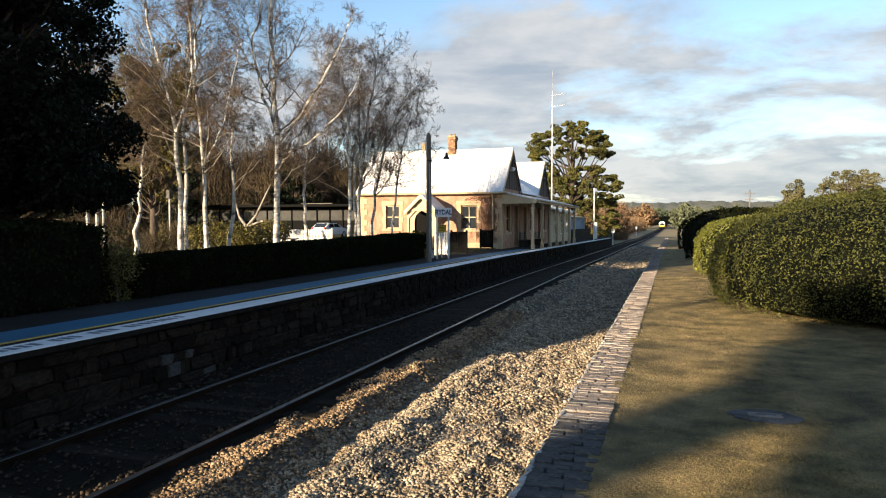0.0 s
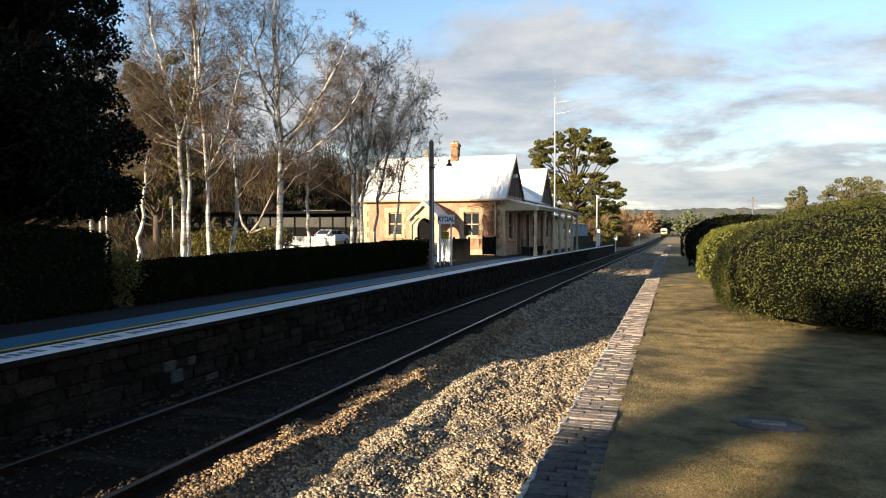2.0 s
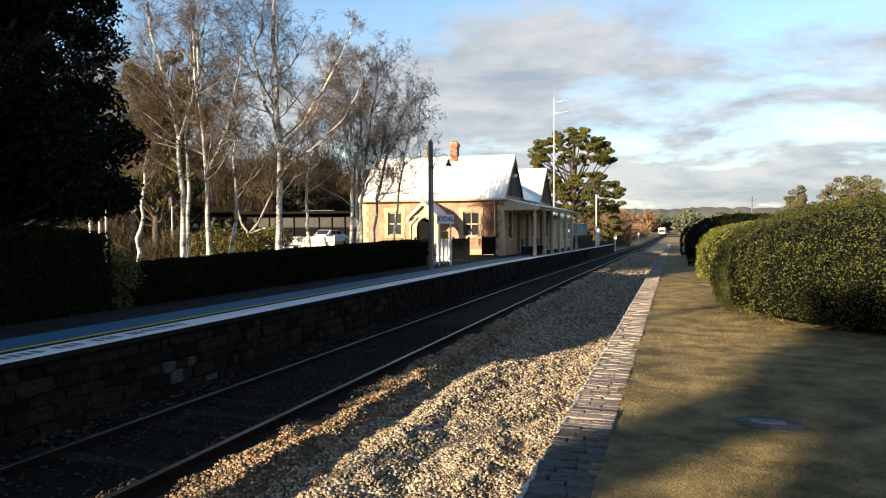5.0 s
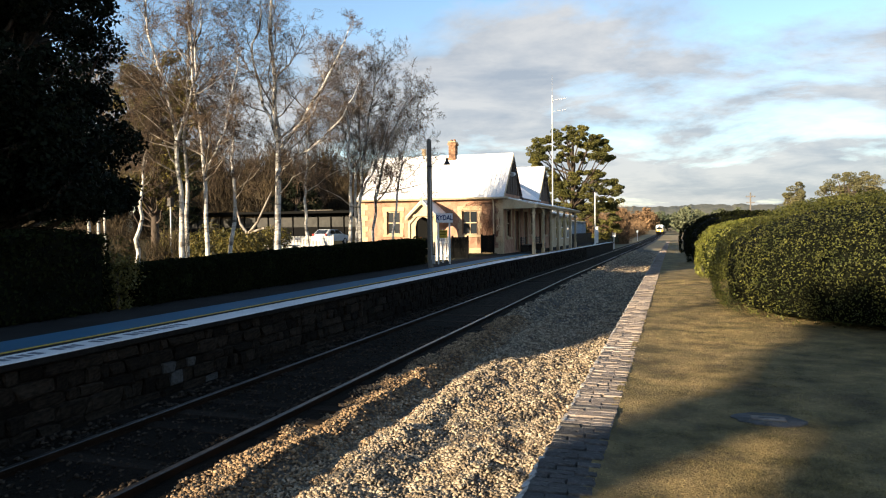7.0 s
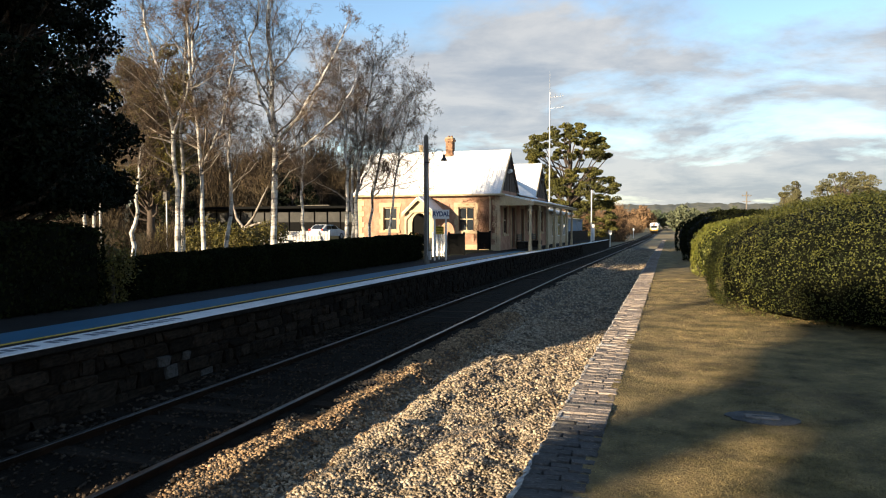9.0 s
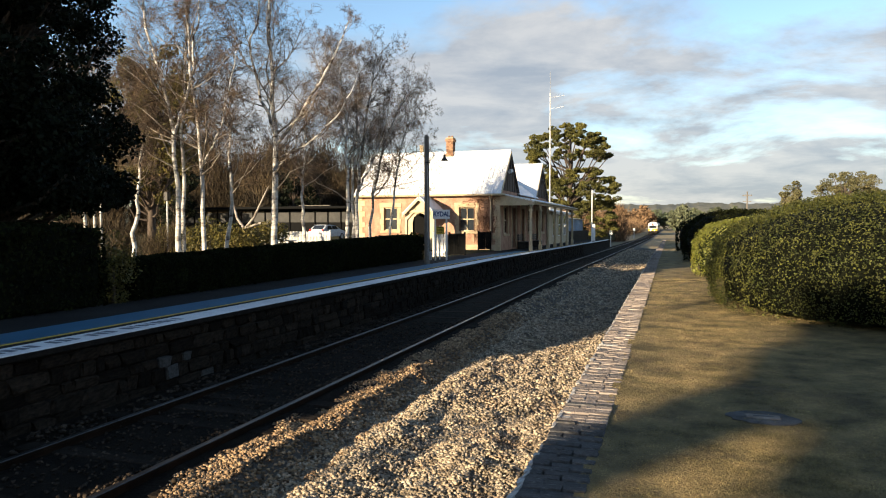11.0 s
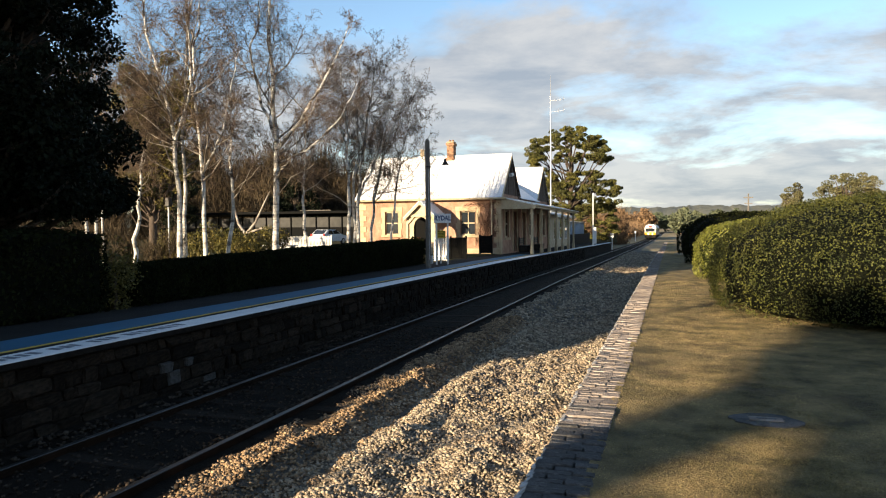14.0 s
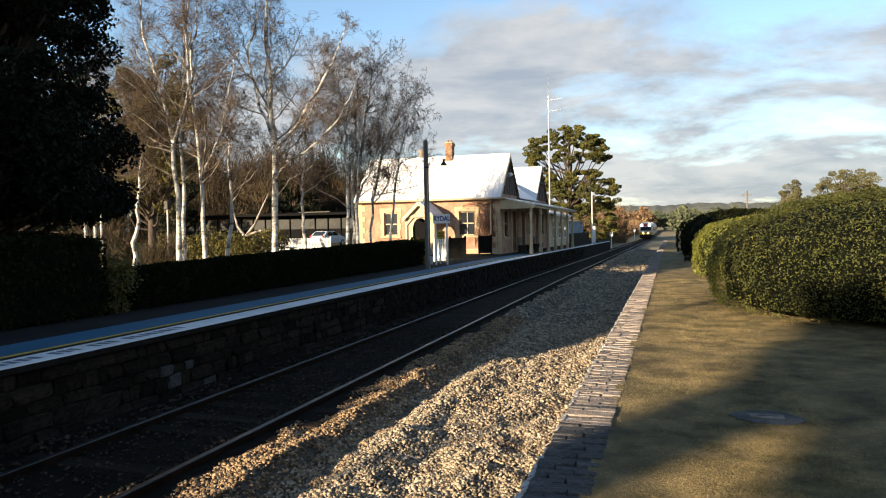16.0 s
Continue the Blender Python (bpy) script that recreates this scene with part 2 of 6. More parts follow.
IRON_DARK = material("dark_iron", (0.02, 0.02, 0.02), (0.05, 0.048, 0.045), 4.0, 0.5, 0.1, metal=0.6, fine=60.0)
STEEL = material("galvanised_steel", (0.32, 0.33, 0.34), (0.50, 0.51, 0.52), 2.0, 0.5, 0.1, metal=0.7, fine=50.0)
FENCE_IRON = material("pale_fence_sheet", (0.024, 0.025, 0.025), (0.058, 0.058, 0.056), 0.7, 0.6, 0.1, metal=0.3, fine=18.0, gloss=0.06)
TARP_BLUE = material("blue_shed_sheet", (0.10, 0.20, 0.34), (0.20, 0.33, 0.48), 0.8, 0.6, 0.2, fine=12.0)
SIGN_WHITE = material("white_sign_enamel", (0.72, 0.73, 0.74), (0.80, 0.80, 0.80), 2.0, 0.35, 0.0, fine=40.0)
SIGN_BLUE = material("blue_lettering", (0.015, 0.035, 0.12), (0.025, 0.05, 0.16), 2.0, 0.4, 0.0, fine=40.0)
SIGN_YELLOW = material("olive_yellow_sign", (0.30, 0.24, 0.02), (0.42, 0.33, 0.04), 3.0, 0.5, 0.0, fine=40.0)
MARK_GREY = material("worn_grey_marking", (0.10, 0.11, 0.13), (0.17, 0.18, 0.20), 6.0, 0.8, 0.0, fine=60.0)
CAR_WHITE = material("white_car_paint", (0.42, 0.44, 0.47), (0.50, 0.52, 0.54), 0.7, 0.25, 0.0, fine=10.0, gloss=0.6)
RUBBER = material("tyre_rubber", (0.014, 0.014, 0.014), (0.03, 0.03, 0.03), 5.0, 0.9, 0.2, fine=50.0)
ALLOY = material("alloy_rim", (0.35, 0.35, 0.36), (0.5, 0.5, 0.5), 3.0, 0.35, 0.0, metal=0.9, fine=40.0)
TRAIN_WHITE = material("train_white_paint", (0.36, 0.355, 0.345), (0.45, 0.44, 0.425), 0.7, 0.4, 0.0, fine=10.0)
TRAIN_YELLOW = material("train_yellow_paint", (0.42, 0.235, 0.012), (0.5, 0.29, 0.02), 0.7, 0.4, 0.0, fine=10.0)
TRAIN_STEEL = material("train_side_steel", (0.20, 0.20, 0.21), (0.32, 0.32, 0.33), 0.5, 0.4, 0.1, metal=0.5, fine=8.0)
UNDERFRAME = material("underframe_grime", (0.015, 0.014, 0.013), (0.035, 0.03, 0.027), 1.5, 0.9, 0.3, fine=20.0, gloss=0.06)
RED_LENS = material("red_lens", (0.28, 0.02, 0.015), (0.40, 0.03, 0.02), 3.0, 0.3, 0.0, fine=30.0)
TWINE = material("bare_creeper", (0.14, 0.075, 0.045), (0.24, 0.13, 0.08), 3.0, 0.9, 0.0, fine=20.0, island=0.3)
GLASS = glass_dark("window_glass")
CURTAIN = material("pale_curtain", (0.48, 0.42, 0.33), (0.62, 0.55, 0.45), 4.0, 0.9, 0.3, fine=40.0, stretch=(6, 1, 0.4))
HEADLIGHT = glow("headlight_glow", (1.0, 0.95, 0.88), 22.0)


# ---- building helpers ----
def empty(name, at=(0, 0, 0), label="", category="", group="", kind="", turn=0.0):
    ob = new(name)
    ob.empty_display_size = 0.2
    ob.matrix_basis = pose(*at, 0, 0, turn)
    return tagged(ob, label, category, group, kind)


def link(name, me, mat, parent=None, label=""):
    me.materials.clear()
    me.materials.append(mat)
    ob = new(name, me)
    if parent:
        ob.parent = parent
    return tagged(ob, label)


def part(name, bm, mat, parent=None, label="", smooth=False):
    me = bpy.data.meshes.new(name)
    bmesh.ops.recalc_face_normals(bm, faces=bm.faces)
    bm.to_mesh(me)
    bm.free()
    if smooth:
        me.polygons.foreach_set("use_smooth", [True] * len(me.polygons))
    return link(name, me, mat, parent, label)


def arrays(name, verts, faces, mat, parent=None, label="", smooth=False):
    """A mesh of equal-sided faces from two numpy arrays."""
    me = bpy.data.meshes.new(name)
    verts, faces = np.asarray(verts, np.float32), np.asarray(faces, np.int32)
    n, k = faces.shape
    me.vertices.add(len(verts))
    me.vertices.foreach_set("co", verts.ravel())
    me.loops.add(n * k)
    me.loops.foreach_set("vertex_index", faces.ravel())
    me.polygons.add(n)
    me.polygons.foreach_set("loop_start", np.arange(0, n * k, k, dtype=np.int32))
    me.polygons.foreach_set("loop_total", np.full(n, k, np.int32))
    if smooth:
        me.polygons.foreach_set("use_smooth", np.ones(n, bool))
    me.update(calc_edges=True)
    return link(name, me, mat, parent, label)


def box(bm, x0, x1, y0, y1, z0, z1, bevel=0.0, m=None):
    vs = bmesh.ops.create_cube(bm, size=1.0)["verts"]
    for v in vs:
        v.co = Vector(((x0 + x1) / 2 + v.co.x * (x1 - x0), (y0 + y1) / 2 + v.co.y * (y1 - y0), (z0 + z1) / 2 + v.co.z * (z1 - z0)))
    if bevel:
        es = list({e for v in vs for e in v.link_edges})
        r = bmesh.ops.bevel(bm, geom=es, offset=bevel, segments=1, affect="EDGES", profile=0.6)
        vs = list({v for f in r["faces"] for v in f.verts} | {v for v in vs if v.is_valid})
    if m:
        for v in vs:
            v.co = m @ v.co
    return bm


def B(*dims, bevel=0.0, m=None):
    return box(bmesh.new(), *dims, bevel=bevel, m=m)


def rod(bm, a, b, r0, r1=None, sides=8):
    a, b = Vector(a), Vector(b)
    r1 = r0 if r1 is None else r1
    m = Matrix.Translation((a + b) / 2) @ (b - a).to_track_quat("Z", "Y").to_matrix().to_4x4()
    bmesh.ops.create_cone(bm, cap_ends=True, segments=sides, radius1=r0, radius2=r1, depth=(b - a).length, matrix=m)
    return bm


def prism(bm, outline, axis, a, b):
    """An outline in two coordinates drawn out along the third axis from a to b."""
    def at(p, c):
        return {"x": (c, p[0], p[1]), "y": (p[0], c, p[1]), "z": (p[0], p[1], c)}[axis]
    one, two = [bm.verts.new(at(p, a)) for p in outline], [bm.verts.new(at(p, b)) for p in outline]
    n = len(outline)
    bm.faces.new(one)
    bm.faces.new(two[::-1])
    for i in range(n):
        bm.faces.new((one[i], one[(i + 1) % n], two[(i + 1) % n], two[i]))
    return bm


def sheet(bm, corners, thick):
    """A slab whose upper face has the given corners."""
    cs = [Vector(c) for c in corners]
    n = (cs[1] - cs[0]).cross(cs[2] - cs[0]).normalized()
    if n.z < 0:
        n = -n
    up, dn = [bm.verts.new(c) for c in cs], [bm.verts.new(c - n * thick) for c in cs]
    k = len(cs)
    bm.faces.new(up)
    bm.faces.new(dn[::-1])
    for i in range(k):
        bm.faces.new((up[i], up[(i + 1) % k], dn[(i + 1) % k], dn[i]))
    return bm


class Tubes:
    """Gathers many tapered tubes into one mesh."""

    def __init__(self, sides):
        self.sides, self.v, self.f, self.n = sides, [], [], 0

    def add(self, pts, radii):
        pts, s = np.asarray(pts, float), self.sides
        d = np.gradient(pts, axis=0)
        d /= np.linalg.norm(d, axis=1)[:, None] + 1e-9
        ref = np.array([0.31, 0.93, 0.17]) if abs(d[0][2]) > 0.7 else np.array([0.1, 0.05, 1.0])
        u = np.cross(d, ref)
        u /= np.linalg.norm(u, axis=1)[:, None] + 1e-9
        w = np.cross(d, u)
        a = np.arange(s) * 2 * np.pi / s
        ring = pts[:, None] + np.asarray(radii)[:, None, None] * (np.cos(a)[None, :, None] * u[:, None] + np.sin(a)[None, :, None] * w[:, None])
        m = len(pts)
        self.v.append(ring.reshape(-1, 3))
        i = np.arange(m - 1)[:, None] * s + np.arange(s)[None]
        j = np.arange(m - 1)[:, None] * s + (np.arange(s) + 1)[None] % s
        self.f.append(np.stack([i, j, j + s, i + s], -1).reshape(-1, 4) + self.n)
        self.n += m * s

    def make(self, name, mat, parent=None, label="", smooth=True):
        return arrays(name, np.concatenate(self.v), np.concatenate(self.f), mat, parent, label, smooth)


def leaf_cloud(centres, size, rng, normals=None, flat=0.6, aspect=0.55):
    """Diamond leaves at the centres, turned at random or loosely along normals: vertices and faces."""
    n = len(centres)
    a = rng.normal(size=(n, 3))
    if normals is not None:
        a = normals * flat * 2 + a * (1 - flat)
    a /= np.linalg.norm(a, axis=1)[:, None] + 1e-9
    u = np.cross(a, rng.normal(size=(n, 3)))
    u /= np.linalg.norm(u, axis=1)[:, None] + 1e-9
    w = np.cross(a, u)
    s = (size * rng.uniform(0.65, 1.35, n))[:, None]
    fold = a * s * 0.18
    v = np.stack([centres - u * s, centres - w * s * aspect + fold, centres + u * s, centres + w * s * aspect + fold], 1).reshape(-1, 3)
    return v, np.arange(4 * n).reshape(-1, 4)


def mound(centre, half, power, rng, n, rough=0.06, low=0.0, freq=1.3):
    """Points and normals on a rounded, clipped form (a superellipsoid) standing on the ground."""
    d = rng.normal(size=(n, 3))
    d /= np.linalg.norm(d, axis=1)[:, None]
    half = np.asarray(half, float)
    e = np.abs(d / half) ** power
    r = e.sum(1) ** (-1.0 / power)
    p = d * r[:, None]
    nor = np.sign(p) * np.abs(p / half) ** (power - 1) / half
    nor /= np.linalg.norm(nor, axis=1)[:, None] + 1e-9
    wob = np.array([noise.noise(Vector(q * freq)) + 0.5 * noise.noise(Vector(q * freq * 2.7)) for q in p])
    p = p + nor * (wob * rough)[:, None] + np.asarray(centre)
    keep = p[:, 2] > low
    return p[keep], nor[keep]


def core_mesh(name, centre, half, power, mat, parent, shrink=0.9, rough=0.05, low=0.0):
    bm = bmesh.new()
    bmesh.ops.create_icosphere(bm, subdivisions=4, radius=1.0)
    h = np.asarray(half) * shrink
    for v in bm.verts:
        d = np.array(v.co)
        p = d * (np.abs(d / h) ** power).sum() ** (-1.0 / power)
        p = p * (1 + rough * noise.noise(Vector(p * 1.5)))
        v.co = Vector((p[0] + centre[0], p[1] + centre[1], max(p[2] + centre[2], low)))
    return part(name, bm, mat, parent, smooth=True)


# ---- ground, track and platforms ----
TRACK_X, GAUGE, RAIL_Z = -5.27, 1.505, -0.81
EDGE_L, EDGE_R, END_Y = -6.90, -0.77, 88.0


def fall(y):
    """How far the line and its platforms dip below their level at the station."""
    return 0.8 * np.clip((np.asarray(y, float) - 30.0) / 130.0, 0, 1)


RUNS = [-6, 30, 60, 88]
LONG_RUNS = [-5, 30, 60, 90, 125, 160, 460]


def long_prism(outline, runs):
    """An outline across the line drawn out along it, following its fall."""
    bm, rings = bmesh.new(), []
    for y in runs:
        f = float(fall(y))
        rings.append([bm.verts.new((x, y, z - f)) for x, z in outline])
    n = len(outline)
    for a, b in zip(rings, rings[1:]):
        for i in range(n):
            bm.faces.new((a[i], a[(i + 1) % n], b[(i + 1) % n], b[i]))
    bm.faces.new(rings[0][::-1])
    bm.faces.new(rings[-1])
    return bm


def long_box(x0, x1, z0, z1, runs=RUNS):
    return long_prism([(x0, z0), (x1, z0), (x1, z1), (x0, z1)], runs)


def bed_height(x, y):
    z = np.interp(x, [-7.0, -6.45, -6.2, -4.5, -4.3, -4.08, -3.8, -3.45, -3.05, -2.5, -0.8], [-0.9, -0.95, -0.95, -0.97, -0.93, -0.91, -0.87, -1.08, -0.99, -1.06, -1.03])
    return z - fall(y)


def bed_wobble(x, y, scale=1.0):
    return np.array([0.065 * noise.noise(Vector((a * 1.8, b * 0.9, 0.3))) + 0.045 * noise.noise(Vector((a * 4.5, b * 3.0, 7.0))) for a, b in zip(x, y)]) * scale


def grid_sheet(name, xs, ys, height, mat):
    X, Y = np.meshgrid(xs, ys)
    v = np.stack([X.ravel(), Y.ravel(), height(X.ravel(), Y.ravel())], 1)
    nx, ny = len(xs), len(ys)
    i = (np.arange(ny - 1)[:, None] * nx + np.arange(nx - 1)[None]).ravel()
    return arrays(name, v, np.stack([i, i + 1, i + nx + 1, i + nx], 1), mat, smooth=True)


def ground_height(x, y):
    far = np.clip((y - 95) / 60, 0, 1)
    side = np.clip((np.abs(x + 5) - 6) / 30, 0, 1)
    near = np.where(y < 92, -1.35, -1.08)
    return near + far * side * 0.5 - fall(y)


tagged(grid_sheet("ground", np.concatenate([np.linspace(-2500, -60, 8), np.linspace(-50, 50, 41), np.linspace(60, 2500, 8)]),
                  np.concatenate([np.linspace(-600, -20, 4), np.linspace(-10, 240, 60), np.linspace(280, 3500, 8)]), ground_height, GROUND),
       "dry straw-coloured paddock ground beside the railway", "ground", kind="structure")

xs, ys = np.arange(-4.7, -0.7, 0.11), np.concatenate([np.arange(1.0, 26, 0.13), np.arange(26, 89, 0.8)])
tagged(grid_sheet("ballast_bed", xs, ys, lambda x, y: bed_height(x, y) + bed_wobble(x, y), BALLAST),
       "grey-brown crushed stone ballast bed beside the rails", "ballast", kind="structure")
tagged(grid_sheet("track_formation", np.array([-7.0, -6.5, -6.2, -5.9, -4.65, -4.35, -4.2]), np.arange(0.0, 460, 1.0),
                  lambda x, y: np.interp(x, [-7.0, -6.5, -6.2, -4.35, -4.2], [-0.93, -0.955, -0.905, -0.895, -0.93]) - fall(y) + bed_wobble(x, y, 0.3), TRACK_DIRT),
       "oily dirt between the rails, blackened for shade", "track bed", kind="structure")


tagged(grid_sheet("far_ballast", np.array([-7.1, -6.4, -5.3, -4.2, -3.5]), np.arange(87.0, 460, 6.0),
                  lambda x, y: np.interp(x, [-7.1, -6.4, -4.2, -3.5], [-1.16, -0.95, -0.95, -1.16]) - fall(y), BALLAST),
       "grey ballast ridge under the line beyond the platforms", "ballast", kind="structure")


def ballast_stones(name, mat, sets_of, label, seed):
    """Loose crushed stones over the bed, thickest near the viewer."""
    rng = np.random.default_rng(seed)
    sets = []
    for n, x0, x1, y0, y1, s0, s1 in sets_of:
        sets.append(np.stack([rng.uniform(x0, x1, n), rng.uniform(y0, y1, n), rng.uniform(s0, s1, n)], 1))
    p = np.concatenate(sets)
    n = len(p)
    base = np.array([(1, 0, 0), (-1, 0, 0), (0, 1, 0), (0, -1, 0), (0.1, 0, 0.8), (0, 0.1, -0.8)])
    tri = np.array([(0, 2, 4), (2, 1, 4), (1, 3, 4), (3, 0, 4), (2, 0, 5), (1, 2, 5), (3, 1, 5), (0, 3, 5)])
    v = base[None] * rng.uniform(0.55, 1.15, (n, 6, 1)) + rng.normal(0, 0.16, (n, 6, 3))
    a, t = rng.uniform(0, 2 * np.pi, n), rng.normal(0, 0.6, n)
    ca, sa, ct, st = np.cos(a), np.sin(a), np.cos(t), np.sin(t)
    x = v[..., 0] * ct[:, None] - v[..., 2] * st[:, None]
    zz = v[..., 0] * st[:, None] + v[..., 2] * ct[:, None]
    v = np.stack([x * ca[:, None] - v[..., 1] * sa[:, None], x * sa[:, None] + v[..., 1] * ca[:, None], zz * 0.8], -1) * p[:, 2][:, None, None]
    z = bed_height(p[:, 0], p[:, 1]) + bed_wobble(p[:, 0], p[:, 1]) + p[:, 2] * rng.uniform(0.05, 0.5, n)
    inner = (p[:, 0] > -6.2) & (p[:, 0] < -4.6)
    z = np.where(inner, -0.9 - fall(p[:, 1]) + p[:, 2] * 0.3, z)
    v += np.stack([p[:, 0], p[:, 1], z], 1)[:, None]
    f = (tri[None] + (np.arange(n) * 6)[:, None, None]).reshape(-1, 3)
    tagged(arrays(name, v.reshape(-1, 3), f, mat), label, "ballast", kind="stuff")


ballast_stones("ballast", STONE_CHIP, ((34000, -3.6, -0.8, 2.6, 9.0, 0.011, 0.034), (19000, -3.6, -0.8, 9.0, 18.0, 0.017, 0.040), (9000, -4.3, -0.8, 18.0, 36.0, 0.03, 0.055), (7000, -4.3, -0.8, 36.0, 80.0, 0.045, 0.08)),
               "loose angular tan and grey ballast stones beside the track", 4)
ballast_stones("rusty_ballast", STONE_RUST, ((10500, -4.4, -3.3, 3.0, 10.0, 0.011, 0.034), (5500, -4.35, -3.45, 10.0, 18.0, 0.02, 0.04)),
               "rust-tinted ballast stones heaped beside the rail", 6)
ballast_stones("dark_ballast", TRACK_STONE, ((4000, -4.8, -4.25, 3.0, 24.0, 0.02, 0.042), (2600, -6.8, -6.2, 4.0, 24.0, 0.02, 0.045), (2200, -6.1, -4.6, 3.5, 16.0, 0.015, 0.032)),
               "rusty ballast stones close to the rails, darkened for shade", 5)


def rail(x):
    r = empty("rail", (x, 0, 0), "rusty steel rail with a polished running surface", "rail", "rails of the track")
    z = RAIL_Z
    prof = [(-0.07, z - 0.155), (0.07, z - 0.155), (0.07, z - 0.14), (0.012, z - 0.12), (0.012, z - 0.045), (0.035, z - 0.035), (0.035, z - 0.006),
            (-0.035, z - 0.006), (-0.035, z - 0.035), (-0.012, z - 0.045), (-0.012, z - 0.12), (-0.07, z - 0.14)]
    part("rail_web", long_prism(prof, LONG_RUNS), RAIL_RUST, r)
    part("rail_head", long_prism([(-0.034, z - 0.006), (0.034, z - 0.006), (0.028, z), (-0.028, z)], LONG_RUNS), RAIL_TOP, r, "bright worn rail head")


rail(TRACK_X - GAUGE / 2)
rail(TRACK_X + GAUGE / 2)


def sleepers():
    me = bpy.data.meshes.new("sleeper")
    bm = B(-1.22, 1.22, -0.12, 0.12, -0.12, 0.0, bevel=0.015)
    bm.to_mesh(me)
    bm.free()
    me.materials.append(SLEEPER)
    rng = random.Random(2)
    for i in range(90):
        ob = new("sleeper", me)
        ob.matrix_basis = pose(TRACK_X + rng.uniform(-0.04, 0.04), 2.0 + i * 0.62, -0.90 - float(fall(2.0 + i * 0.62)) + rng.uniform(-0.012, 0.008), 0, rng.uniform(-0.5, 0.5), rng.uniform(-1.5, 1.5))
        tagged(ob, "dark weathered timber sleeper half buried in dirt", "sleeper", "sleepers under the rails")


sleepers()

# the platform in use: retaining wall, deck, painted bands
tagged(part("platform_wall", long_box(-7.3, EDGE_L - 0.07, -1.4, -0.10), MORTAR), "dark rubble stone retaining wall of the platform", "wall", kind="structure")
tagged(part("platform_deck", long_box(-9.75, EDGE_L - 0.43, -1.3, -0.004), ASPHALT), "dark asphalt platform surface", "platform", kind="structure")
tagged(part("platform_lip", long_prism([(EDGE_L - 0.43, -0.10), (EDGE_L + 0.01, -0.10), (EDGE_L + 0.03, -0.08), (EDGE_L + 0.03, -0.012), (EDGE_L - 0.43, -0.012)], RUNS), MORTAR), "sooty shaded stone lip of the platform edge", "coping", kind="structure")
coping = tagged(part("platform_coping", long_prism([(EDGE_L - 0.43, -0.012), (EDGE_L + 0.03, -0.012), (EDGE_L + 0.025, 0.0), (EDGE_L - 0.43, 0.0)], RUNS), WHITE_LINE), "white-painted platform edge band", "coping", kind="structure")
tagged(part("blue_band", long_box(-8.32, -7.60, -0.02, 0.002, [-6, 30, 40]), BLUE_PAINT), "worn blue painted band along the platform", "marking", kind="structure")
tagged(part("yellow_line", long_box(-7.56, -7.495, -0.02, 0.003, [-6, 30, 70]), YELLOW_PAINT), "thin yellow safety line on the platform", "marking", kind="structure")


def edge_marks():
    rng = random.Random(5)
    y = 5.9
    for word in (4, 3, 3, 8):
        for _ in range(word):
            w = rng.uniform(0.07, 0.10)
            part("marking_bar", B(EDGE_L - 0.31, EDGE_L - 0.12, y, y + w, -0.004, 0.004), MARK_GREY, coping)
            y += 0.15
        y += 0.16


edge_marks()

# the old platform opposite: lawn with a brick edge
tagged(part("old_platform_wall", long_box(EDGE_R + 0.05, EDGE_R + 0.34, -1.4, -0.085), MORTAR), "old brick face under the disused platform edge", "wall", kind="structure")
lawn_x = np.concatenate([np.arange(-0.47, 4.0, 0.14), np.arange(4, 40, 3.0), np.arange(40, 161, 20)])
lawn_y = np.concatenate([np.arange(-30, 0, 5.0), np.arange(0, 24, 0.2), np.arange(24, END_Y + 1, 2.0)])


def lawn_height(x, y):
    z = np.array([0.02 * noise.noise(Vector((a * 0.9, b * 0.9, 0))) + 0.010 * noise.noise(Vector((a * 4, b * 4, 3))) for a, b in zip(x, y)])
    return z - fall(y) - 0.006 + 0.010 * np.clip(1 - (x + 0.47) / 0.25, 0, 1)


tagged(grid_sheet("lawn", lawn_x, lawn_y, lawn_height, LAWN), "dry yellowed winter lawn on the disused platform", "lawn", kind="structure")


def lawn_blades():
    rng = np.random.default_rng(8)
    n = 260000
    y = 2.6 + 17 * rng.random(n) ** 1.7
    x = rng.uniform(-0.46, 1, n) * 1.0
    x = np.where(rng.random(n) < 0.25, x, rng.uniform(-0.43, 0.4, n) + rng.random(n) * (y * 0.33))
    keep = x < 3.6
    x, y = x[keep], y[keep]
    n = len(x)
    patch = np.array([noise.noise(Vector((a * 0.8, b * 0.8, 5.0))) for a, b in zip(x, y)])
    h = rng.uniform(0.003, 0.011, n) * (1 + 0.7 * patch) + 0.002
    a, lean = rng.uniform(0, 2 * np.pi, n), rng.normal(0, 1.2, (n, 2))
    w = 0.0012 + y * 0.00022
    z = lawn_height(x, y) - 0.003
    base = np.stack([x, y, z], 1)
    side = np.stack([np.cos(a) * w, np.sin(a) * w, np.zeros(n)], 1)
    tip = base + np.stack([lean[:, 0] * h, lean[:, 1] * h, h], 1)
    v = np.stack([base - side, base + side, tip], 1).reshape(-1, 3)
    tagged(arrays("grass", v, np.arange(3 * n).reshape(-1, 3), BLADE), "short dry yellow-green grass blades", "grass", kind="stuff")


lawn_blades()


